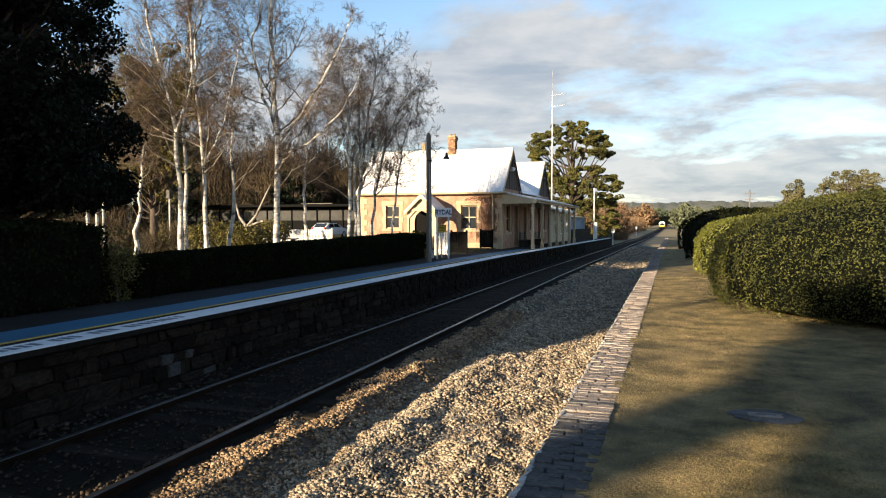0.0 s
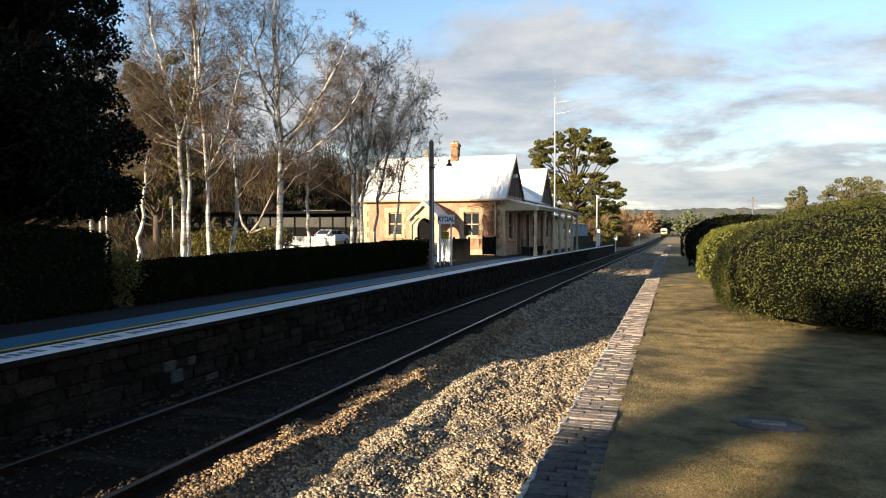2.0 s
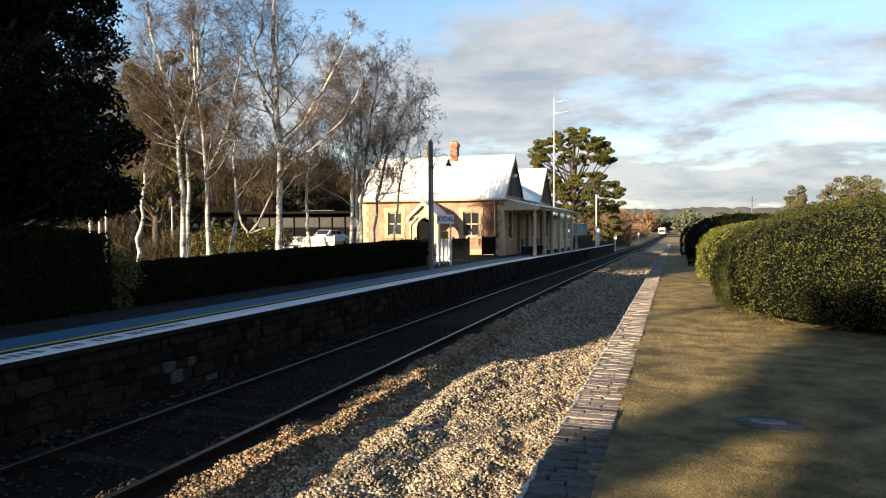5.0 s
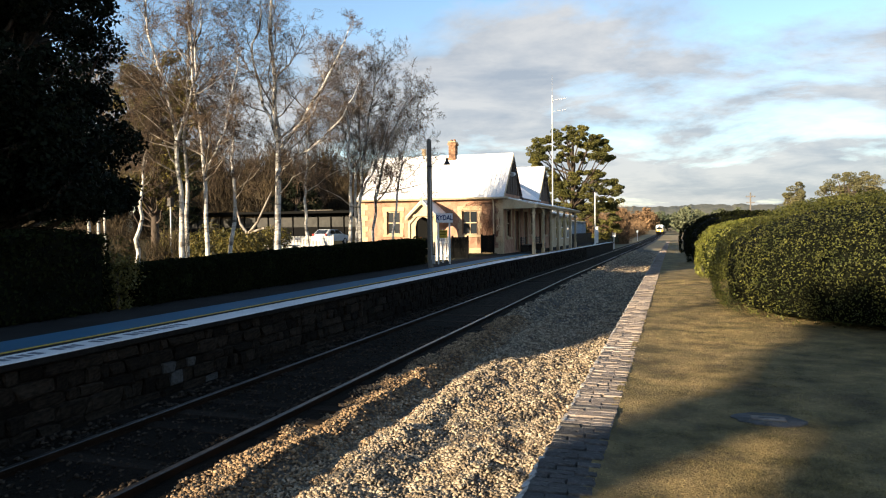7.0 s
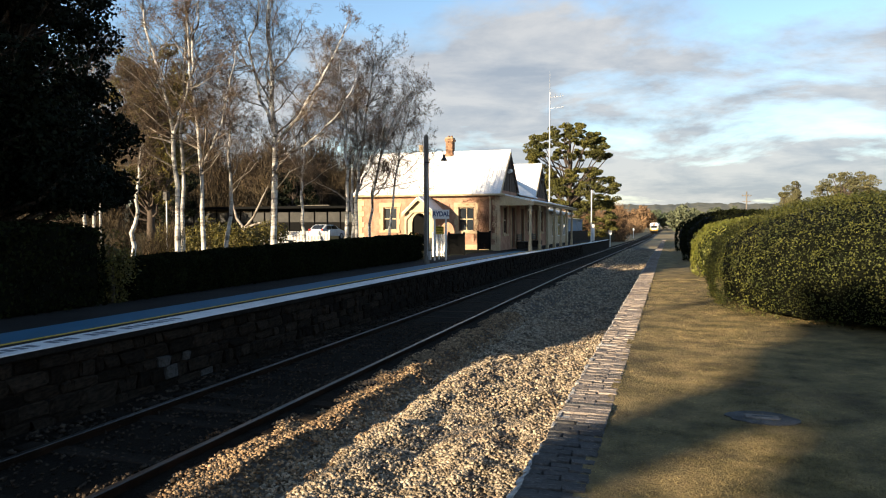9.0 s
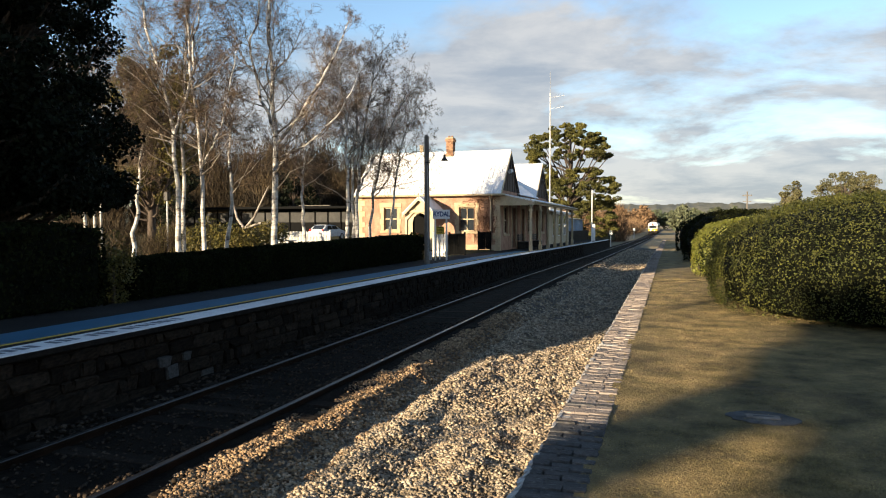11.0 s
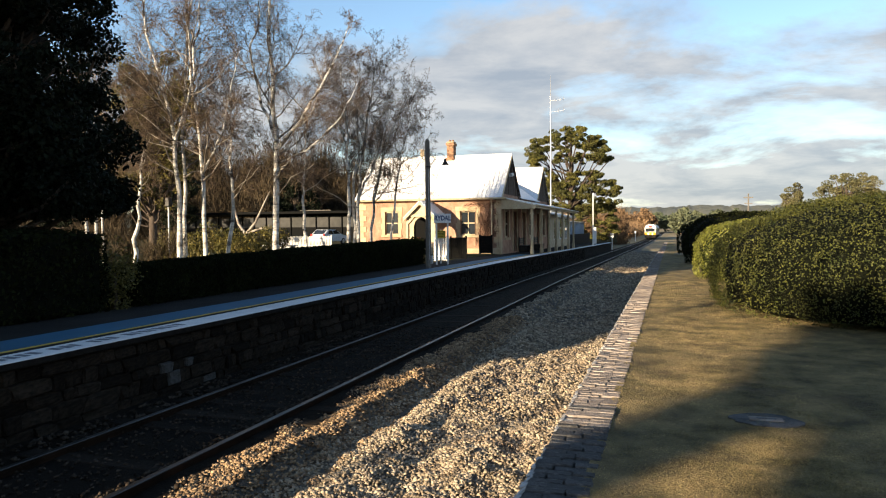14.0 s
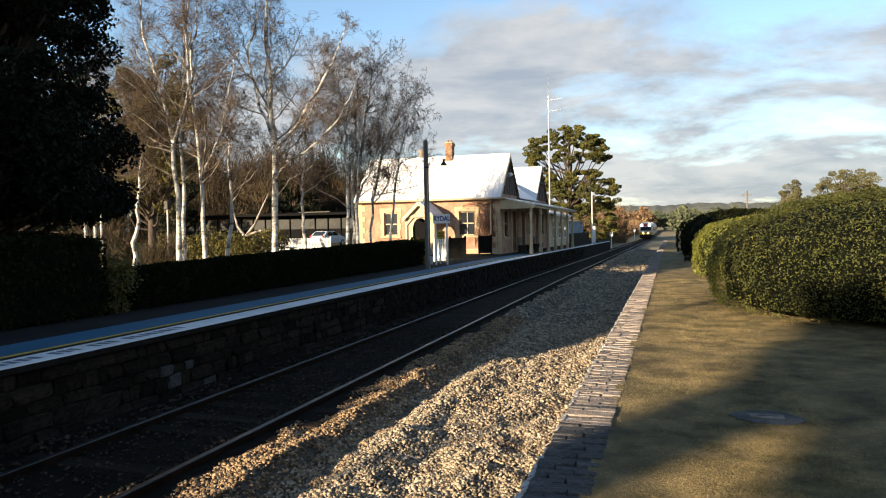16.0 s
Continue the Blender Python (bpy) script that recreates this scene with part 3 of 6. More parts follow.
def drain_cover():
    d = empty("drain_cover", (0.66, 5.62, 0.013), "small grey concrete drain cover set in the lawn", "drain cover")
    rng = random.Random(6)
    bm = bmesh.new()
    n = 22
    ring = [(math.cos(a) * 0.25 * rng.uniform(0.86, 1.08), math.sin(a) * 0.19 * rng.uniform(0.86, 1.08)) for a in (2 * math.pi * i / n for i in range(n))]
    prism(bm, ring, "z", -0.05, -0.004)
    part("surround", bm, COPING_DARK, d, "mossy crumbling concrete surround")
    part("lid", B(-0.115, 0.115, -0.05, 0.05, -0.006, 0.006, bevel=0.004), COPING, d, "small worn lid")
    part("slot", B(-0.07, 0.07, -0.014, 0.014, 0.0065, 0.009), IRON_DARK, d, "dark narrow slot")


drain_cover()

# yard behind the platform
tagged(part("yard", B(-160, -9.7, -30, 140, -1.3, -0.02), YARD), "dark leaf-littered earth of the yard behind the platform", "ground", kind="structure")


# ---- clipped hedges and bushes ----
def hedge(name, at, half, power, leaf, n, size, label, group, seed, rough=0.07, low=0.02, shrink=0.9, freq=1.3, core=HEDGE_CORE, ragged=0.03):
    rng = np.random.default_rng(seed)
    h = empty(name, (at[0], at[1], 0), label, "hedge" if name == "hedge" else "bush", group)
    c = (0, 0, at[2])
    p, nor = mound(c, half, power, rng, n, rough, low, freq)
    tuft = np.array([noise.noise(Vector(q * 7.0)) + 0.7 * noise.noise(Vector(q * 17.0)) for q in p])
    p = p + nor * (tuft * ragged + rng.uniform(-0.09, 0.02, len(p)))[:, None]
    v, f = leaf_cloud(p, size, rng, nor, 0.45)
    arrays("foliage", v, f, leaf, h)
    # Dark solid core gives the depth shade behind the leaves.
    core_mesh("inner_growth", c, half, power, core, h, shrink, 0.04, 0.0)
    return h


def block_hedge(x0, x1, y0, y1, top, n, size, label, seed, near=1.0):
    """A long hedge clipped square with softened edges and a wavering top."""
    rng = np.random.default_rng(seed)
    h = empty("hedge", ((x0 + x1) / 2, (y0 + y1) / 2, 0), label, "hedge", "platform hedges")
    hx, hy = (x1 - x0) / 2, (y1 - y0) / 2
    area = np.array([2 * hx * 2 * hy, 2 * hy * top, 2 * hx * top, 2 * hx * top])
    side = rng.choice(4, n, p=area / area.sum())
    u, w = rng.uniform(-1, 1, n), rng.uniform(-1, 1, n)
    z = rng.uniform(0.02, top, n)
    p = np.select([(side == 0)[:, None], (side == 1)[:, None], (side == 2)[:, None], (side == 3)[:, None]],
                  [np.stack([u * hx, w * hy, np.full(n, top)], 1), np.stack([np.full(n, hx), w * hy, z], 1), np.stack([u * hx, np.full(n, -hy), z], 1), np.stack([u * hx, np.full(n, hy), z], 1)])
    nor = np.select([(side == 0)[:, None], (side == 1)[:, None], (side == 2)[:, None], (side == 3)[:, None]],
                    [np.tile([0.0, 0, 1], (n, 1)), np.tile([1.0, 0, 0], (n, 1)), np.tile([0.0, -1, 0], (n, 1)), np.tile([0.0, 1, 0], (n, 1))])
    e = np.abs(p / np.array([hx, hy, top]))
    mid = np.array([0, 0, top * 0.5])
    soft = np.clip(1 - (np.minimum(np.minimum(hx - np.abs(p[:, 0]), hy - np.abs(p[:, 1])) + (top - p[:, 2]), 0.25) / 0.25), 0, 1) * (p[:, 2] > top * 0.6)
    wob = np.array([noise.noise(Vector(q * 1.1)) * 0.06 + noise.noise(Vector(q * 3.7)) * 0.03 for q in p])
    p = p + nor * (wob + rng.uniform(-0.08, 0.02, n))[:, None]
    p[:, 2] = (p[:, 2] - soft * 0.07) * np.interp(p[:, 1], [-hy, hy], [near, 1.0])
    v, f = leaf_cloud(p, size, rng, nor, 0.4)
    arrays("foliage", v, f, HEDGE, h)
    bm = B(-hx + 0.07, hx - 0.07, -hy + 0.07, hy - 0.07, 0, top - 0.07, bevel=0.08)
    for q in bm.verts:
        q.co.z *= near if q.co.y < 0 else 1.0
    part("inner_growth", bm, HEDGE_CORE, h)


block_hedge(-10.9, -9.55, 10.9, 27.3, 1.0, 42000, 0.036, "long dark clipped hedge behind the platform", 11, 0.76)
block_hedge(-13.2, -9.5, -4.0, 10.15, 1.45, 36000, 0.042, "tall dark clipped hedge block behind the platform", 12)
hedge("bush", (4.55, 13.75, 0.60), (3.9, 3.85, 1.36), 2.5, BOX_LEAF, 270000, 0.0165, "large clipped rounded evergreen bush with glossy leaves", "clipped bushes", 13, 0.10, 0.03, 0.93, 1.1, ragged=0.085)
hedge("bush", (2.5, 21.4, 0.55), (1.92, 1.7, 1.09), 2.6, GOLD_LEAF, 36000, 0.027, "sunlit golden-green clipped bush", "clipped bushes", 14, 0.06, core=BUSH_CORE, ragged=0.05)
# Two far bushes take the hedge leaf, with shade already in its colour.
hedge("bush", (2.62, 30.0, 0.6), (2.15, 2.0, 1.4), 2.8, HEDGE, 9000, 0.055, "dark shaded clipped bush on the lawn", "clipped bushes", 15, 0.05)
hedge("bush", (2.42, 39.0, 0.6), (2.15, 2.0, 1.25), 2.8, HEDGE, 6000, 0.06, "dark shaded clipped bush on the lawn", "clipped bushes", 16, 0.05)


# ---- trees ----
def bent(spine, m):
    """A smooth line of m points through the bends of a stem."""
    spine = np.asarray(spine, float)
    t = np.concatenate([[0], np.cumsum(np.linalg.norm(np.diff(spine, axis=0), axis=1))])
    u = np.linspace(0, t[-1], m)
    p = np.stack([np.interp(u, t, spine[:, j]) for j in range(3)], 1)
    p[1:-1] = p[1:-1] * 0.5 + (p[:-2] + p[2:]) * 0.25
    return p, t[-1]


def grow(rng, store, p, d, length, r, level, spread, droop, bare=0.2, spine=None):
    """One limb and, by recursion, those that spring from it. store: a list of tubes for each level."""
    m = (12, 7, 5, 4)[min(level, 3)]
    if spine is not None:
        pts, length = bent(spine, m)
        pts[2:] += rng.normal(0, 0.045, (m - 2, 3))
    else:
        pts, q, dd = [p.copy()], p.copy(), d.copy()
        for i in range(m - 1):
            dd = dd + rng.normal(0, (0.06, 0.20, 0.26, 0.28)[min(level, 3)], 3)
            dd[2] += (0.03, 0.07, 0.03, -droop)[min(level, 3)]
            dd /= np.linalg.norm(dd)
            q = q + dd * length / (m - 1)
            pts.append(q.copy())
        pts = np.array(pts)
    radii = np.linspace(r, r * 0.25, m)
    store[min(level, 3)].append((pts, radii))
    if level >= 4 or length < 0.22:
        return
    kids = (int(8 + length * 1.0), rng.integers(9, 12), rng.integers(6, 9), rng.integers(3, 5), 0)[level]
    first = (bare, 0.2, 0.15, 0.2)[min(level, 3)]
    for k in range(kids):
        u = first + (1 - first) * (k + rng.uniform(0, 1)) / kids
        x = u * (m - 1)
        i = min(int(x), m - 2)
        start = pts[i] + (pts[i + 1] - pts[i]) * (x - i)
        axis = pts[i + 1] - pts[i]
        axis /= np.linalg.norm(axis)
        side = np.cross(axis, rng.normal(size=3))
        side /= np.linalg.norm(side) + 1e-9
        ang = rng.uniform(0.6, 1.1) * spread * (1.35 - 0.6 * u if level == 0 else 1.0)
        nd = axis * math.cos(ang) + side * math.sin(ang)
        if level == 0:
            nd[2] = abs(nd[2]) * 0.7 + 0.12
            nd /= np.linalg.norm(nd)
            ln = min(length, 8.0) * rng.uniform(0.28, 0.46) * (1.12 - 0.62 * u)
        else:
            ln = length * rng.uniform(0.38, 0.62) * (1.1 - 0.45 * u)
        rad = min((r + (radii[-1] - r) * u) * 0.6, ln * (0.014 if level == 0 else 0.016))
        grow(rng, store, start, nd, ln, max(rad, 0.0055), level + 1, spread, droop)


def birch(at, stems, seed, first, label="bare white-barked birch with fine brown twigs behind the hedge", spread=1.0):
    """stems: for each one its radius and the bends it takes, from the tree's foot."""
    rng = np.random.default_rng(seed)
    t = empty("birch_tree", at, label, "tree", "birches behind the hedge")
    store = [[], [], [], []]
    for k, (radius, spine) in enumerate(stems):
        grow(rng, store, None, None, 0, radius, 0, spread, 0.08, first if k == 0 else 0.15, spine)
    for name, mat, levels, sides in (("trunk", BARK_WHITE, (0,), 9), ("branchwork", BARK_GREY, (1,), 6), ("fine_growth", TWIG, (2, 3), 3)):
        tb = Tubes(sides)
        for lv in levels:
            for pts, radii in store[lv]:
                tb.add(pts, radii if lv < 2 else np.maximum(radii, 0.0043))
        tb.make(name, mat, t)
    return t


def crown_points(rng, clumps, per, r0, r1, flat=0.6):
    """Leaf centres in uneven clumps about given middles."""
    out = []
    for c in clumps:
        r = rng.uniform(r0, r1)
        d = rng.normal(size=(per, 3))
        d /= np.linalg.norm(d, axis=1)[:, None]
        out.append(np.asarray(c) + d * (r * rng.uniform(0.35, 1.0, per) ** 0.5)[:, None] * np.array([1, 1, flat]))
    return np.concatenate(out)


def leafy_tree(name, at, trunk_h, radius, clumps, per, r0, r1, size, leaf, bark, label, seed, flat=0.6, group="", limb=(0.45, 0.75), every=1):
    rng = np.random.default_rng(seed)
    t = empty(name, at, label, "tree", group)
    tb = Tubes(8)
    zs = np.linspace(-0.1, trunk_h, 7)
    stem = np.stack([np.cumsum(rng.normal(0, 0.05 * radius * 4, 7)), np.cumsum(rng.normal(0, 0.05 * radius * 4, 7)), zs], 1)
    tb.add(stem, np.linspace(radius, radius * 0.3, 7))
    tb.make("trunk", bark, t)
    lb = Tubes(5)
    for c in clumps[::every]:
        c = np.asarray(c)
        z = np.clip(c[2] * rng.uniform(*limb), 0.1, trunk_h * 0.95)
        k = np.array([np.interp(z, zs, stem[:, j]) for j in range(3)])
        mid = (k + c) / 2 + rng.normal(0, 0.25, 3) - np.array([0, 0, 0.2])
        lb.add(np.array([k, (k + mid) / 2 + rng.normal(0, 0.08, 3), mid, (mid + c) / 2 + rng.normal(0, 0.1, 3), c]), np.linspace(radius * 0.32, radius * 0.08, 5))
    lb.make("branchwork", bark, t)
    v, f = leaf_cloud(crown_points(rng, clumps, per, r0, r1, flat), size, rng)
    arrays("crown", v, f, leaf, t)
    return t


def ball_clumps(seed, n, centre, half, hollow=0.35):
    rng = np.random.default_rng(seed)
    d = rng.normal(size=(n, 3))
    d /= np.linalg.norm(d, axis=1)[:, None]
    return np.asarray(centre) + d * (rng.uniform(hollow, 1.0, n) ** 0.6)[:, None] * np.asarray(half)


def column_clumps(seed, n, radius, z0, z1):
    """Middles of clumps that fill a broad column, thinner near its top and edge."""
    rng = np.random.default_rng(seed)
    z = z0 + (z1 - z0) * rng.random(n) ** 1.6
    a, q = rng.uniform(0, 2 * np.pi, n), radius * rng.uniform(0.05, 1.0, n) ** 0.5 * np.interp((z - z0) / (z1 - z0), [0, 0.4, 0.5, 1], [0.98, 0.96, 0.98, 1.06]) * rng.uniform(0.82, 1.06, n)
    return np.stack([np.cos(a) * q, np.sin(a) * q, z], 1)


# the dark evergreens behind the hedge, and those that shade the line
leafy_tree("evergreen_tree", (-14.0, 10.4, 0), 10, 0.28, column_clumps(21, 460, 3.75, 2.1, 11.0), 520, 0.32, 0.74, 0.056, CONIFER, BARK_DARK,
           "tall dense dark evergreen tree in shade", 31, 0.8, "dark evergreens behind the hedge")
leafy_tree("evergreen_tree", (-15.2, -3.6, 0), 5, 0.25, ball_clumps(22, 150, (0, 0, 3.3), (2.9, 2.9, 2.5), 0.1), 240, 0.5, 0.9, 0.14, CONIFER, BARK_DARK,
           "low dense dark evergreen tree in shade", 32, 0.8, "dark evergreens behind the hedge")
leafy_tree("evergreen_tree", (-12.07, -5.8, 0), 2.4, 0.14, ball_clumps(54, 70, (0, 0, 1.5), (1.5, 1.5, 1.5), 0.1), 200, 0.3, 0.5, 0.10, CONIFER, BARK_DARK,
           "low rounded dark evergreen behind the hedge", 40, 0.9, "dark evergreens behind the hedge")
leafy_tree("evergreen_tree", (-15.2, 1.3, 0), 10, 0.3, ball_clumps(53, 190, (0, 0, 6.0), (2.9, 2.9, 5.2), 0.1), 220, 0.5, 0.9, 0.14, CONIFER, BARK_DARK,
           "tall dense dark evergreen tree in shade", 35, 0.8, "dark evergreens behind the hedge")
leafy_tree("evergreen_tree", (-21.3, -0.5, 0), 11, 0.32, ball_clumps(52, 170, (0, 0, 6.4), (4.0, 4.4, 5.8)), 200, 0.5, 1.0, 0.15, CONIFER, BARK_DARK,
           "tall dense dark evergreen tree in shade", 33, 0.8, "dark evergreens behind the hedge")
leafy_tree("shade_tree", (-13.13, -19.4, 0), 8.0, 0.55, np.concatenate([ball_clumps(23, 52, (0.3, 0, 7.95), (1.6, 1.6, 0.3), 0.1), ball_clumps(63, 16, (-0.05, 0, 6.2), (0.06, 0.1, 1.0), 0.1)]), 90, 0.16, 0.32, 0.10, CONIFER, BARK_DARK,
           "open evergreen tree that throws dappled shade", 38, 0.6, "trees that shade the lawn", (0.8, 0.95))
leafy_tree("shade_tree", (-8.85, -18.3, 0), 7, 0.3, ball_clumps(62, 230, (0, 0, 5.1), (2.35, 2.2, 2.0), 0.1), 190, 0.35, 0.65, 0.13, CONIFER, BARK_DARK,
           "open evergreen tree that throws dappled shade", 39, 0.6, "trees that shade the lawn")

birch((-18.63, 19.0, 0), [(0.075, [(0, 0, -0.1), (0.0, 0, 1.6), (-0.15, 0, 3.0), (0.1, 0, 4.6)])], 41, 0.5)
birch((-19.27, 20.0, 0), [(0.062, [(0, 0, -0.1), (0.08, 0, 2.6), (-0.1, 0, 5.2), (0.1, 0, 7.0)])], 42, 0.4)
birch((-19.87, 21.0, 0), [(0.05, [(0, 0, -0.1), (-0.1, 0, 2.5), (0.2, 0, 5.4), (0.1, 0, 7.5)])], 50, 0.4)
birch((-17.63, 20.0, 0), [(0.09, [(0, 0, -0.1), (0.02, 0, 0.45), (0.22, 0, 2.44), (0.40, 0, 3.2), (0.45, 0.1, 4.3)]), (0.045, [(0.22, 0, 2.4), (-0.12, 0, 2.75), (-0.3, 0, 3.3)])], 43, 0.62)
birch((-17.0, 21.5, 0), [(0.105, [(0.08, 0, -0.1), (0.04, 0, 0.57), (-0.04, 0, 4.44), (-0.1, 0, 5.4), (-0.67, 0, 6.95), (-1.26, 0, 8.5), (-1.3, 0, 10.5)]),
                         (0.06, [(-0.06, 0, 4.7), (0.35, 0.3, 6.2), (0.5, 0.5, 8.2), (0.9, 0.5, 10.2)])], 44, 0.30)
birch((-17.5, 22.5, 0), [(0.085, [(0, 0, -0.1), (0.05, 0, 2.5), (-0.02, 0, 5.0), (0.25, 0, 8.0), (0.3, 0, 11.0)])], 51, 0.3)
birch((-16.2, 22.0, 0), [(0.09, [(0, 0, -0.1), (-0.02, 0, 0.5), (-0.03, 0, 3.3), (-0.25, 0, 4.05), (-0.19, 0, 5.9), (-0.66, 0, 7.3), (-0.52, 0, 8.5), (-0.43, 0, 11.0)]),
                         (0.05, [(-0.1, 0, 3.5), (0.5, 0.2, 4.7), (0.9, 0.3, 6.3), (1.4, 0.2, 8.0)])], 45, 0.28)
birch((-15.98, 23.0, 0), [(0.09, [(-0.1, 0, -0.1), (0.0, 0, 0.49), (0.29, 0, 1.77), (0.22, 0, 3.83), (0.21, 0, 5.2), (0.3, 0, 6.4)])], 52, 0.40)
birch((-14.85, 24.5, 0), [(0.145, [(0, 0, -0.1), (0.0, 0, 0.7), (0.07, 0, 2.34), (0.19, 0, 4.83), (-0.06, 0, 7.3), (-0.08, 0, 10.2), (0.0, 0, 11.4)]),
                          (0.075, [(0.19, 0, 4.75), (-0.54, 0, 6.66), (-1.01, 0, 8.44), (-0.5, 0, 9.7), (-0.6, 0, 11.0)]),
                          (0.075, [(0.14, 0, 4.55), (1.24, 0, 5.68), (2.43, 0, 7.39), (3.3, 0, 9.0)]),
                          (0.05, [(0.16, 0, 4.0), (1.3, 0.4, 4.6), (2.6, 0.5, 5.6), (3.4, 0.4, 6.9)])], 46, 0.25)
birch((-15.4, 28.0, 0), [(0.085, [(0.1, 0, -0.1), (0, 0, 0.73), (-0.12, 0, 3.35), (0.08, 0, 4.6), (0.1, 0, 6.0)])], 77, 0.45)
birch((-13.82, 29.0, 0), [(0.095, [(0, 0, -0.1), (0.02, 0, 3.9), (-0.05, 0, 6.4), (-0.32, 0, 8.7)])], 48, 0.45)
birch((-14.0, 30.0, 0), [(0.085, [(0, 0, -0.1), (0.05, 0, 3.0), (0.25, 0, 6.2), (0.3, 0, 8.8)])], 49, 0.55)
birch((-13.78, 30.0, 0), [(0.10, [(0, 0, -0.1), (0.04, 0, 4.0), (0.56, 0, 6.5), (0.99, 0, 9.2)]), (0.05, [(0.1, 0, 3.0), (0.9, 0.2, 4.8), (1.5, 0.2, 6.8)])], 53, 0.25)
birch((-13.57, 31.0, 0), [(0.08, [(0, 0, -0.1), (0, 0, 0.98), (0.19, 0, 3.25), (1.06, 0, 5.87), (1.9, 0, 7.6)])], 54, 0.25)
birch((-13.4, 33.0, 0), [(0.075, [(0, 0, -0.1), (0.15, 0, 2.5), (0.6, 0, 5.0), (1.1, 0, 7.0)])], 56, 0.5)
birch((-12.6, -11.0, 0), [(0.10, [(0, 0, -0.1), (0.05, 0, 2.5), (0.1, 0.1, 5.5), (0.25, 0.2, 7.5)])], 61, 0.8, "bare birch that throws thin shadows over the lawn")
leafy_tree("olive_tree", (-34.5, 41.0, 0), 11, 0.3, ball_clumps(29, 150, (0, 0, 8.4), (3.7, 3.2, 5.8), 0.2), 260, 0.4, 0.8, 0.085, SHRUB_LEAF, BARK_DARK, "sunlit olive-yellow evergreen beyond the birches", 37, 0.7)
leafy_tree("pine_tree", (-13.2, 97, -1.3), 14.5, 0.5, np.concatenate([c[c[:, 2] > low] for c, low in (
    (ball_clumps(24, 330, (-0.2, 0, 12.2), (5.8, 5.0, 4.2), 0.62), 11.4), (ball_clumps(25, 210, (2.0, 0, 7.2), (4.9, 4.4, 3.2), 0.6), 5.2), (ball_clumps(26, 90, (3.2, 0, 3.6), (3.5, 3.2, 2.8), 0.5), 0.6),
    (ball_clumps(27, 40, (-3.0, 0, 9.0), (1.6, 2.0, 2.2), 0.3), 0.0))]),
           190, 0.30, 0.72, 0.115, PINE_LEAF, BARK_DARK, "broad old pine tree with sunlit tufted crown", 34, 0.5, every=9)
leafy_tree("gum_tree", (14.0, 90, -1), 6, 0.25, ball_clumps(27, 26, (-0.8, 0, 5.6), (1.0, 1.2, 1.9)), 260, 0.35, 0.65, 0.075, GUM_LEAF, BARK_DARK, "pale olive gum tree beyond the bushes", 35)
leafy_tree("gum_tree", (16.6, 80, -1), 6.5, 0.3, ball_clumps(28, 85, (0.4, 0, 5.4), (3.0, 2.2, 2.4)), 240, 0.35, 0.75, 0.075, GUM_LEAF, BARK_DARK, "pale olive gum tree beyond the bushes", 36)


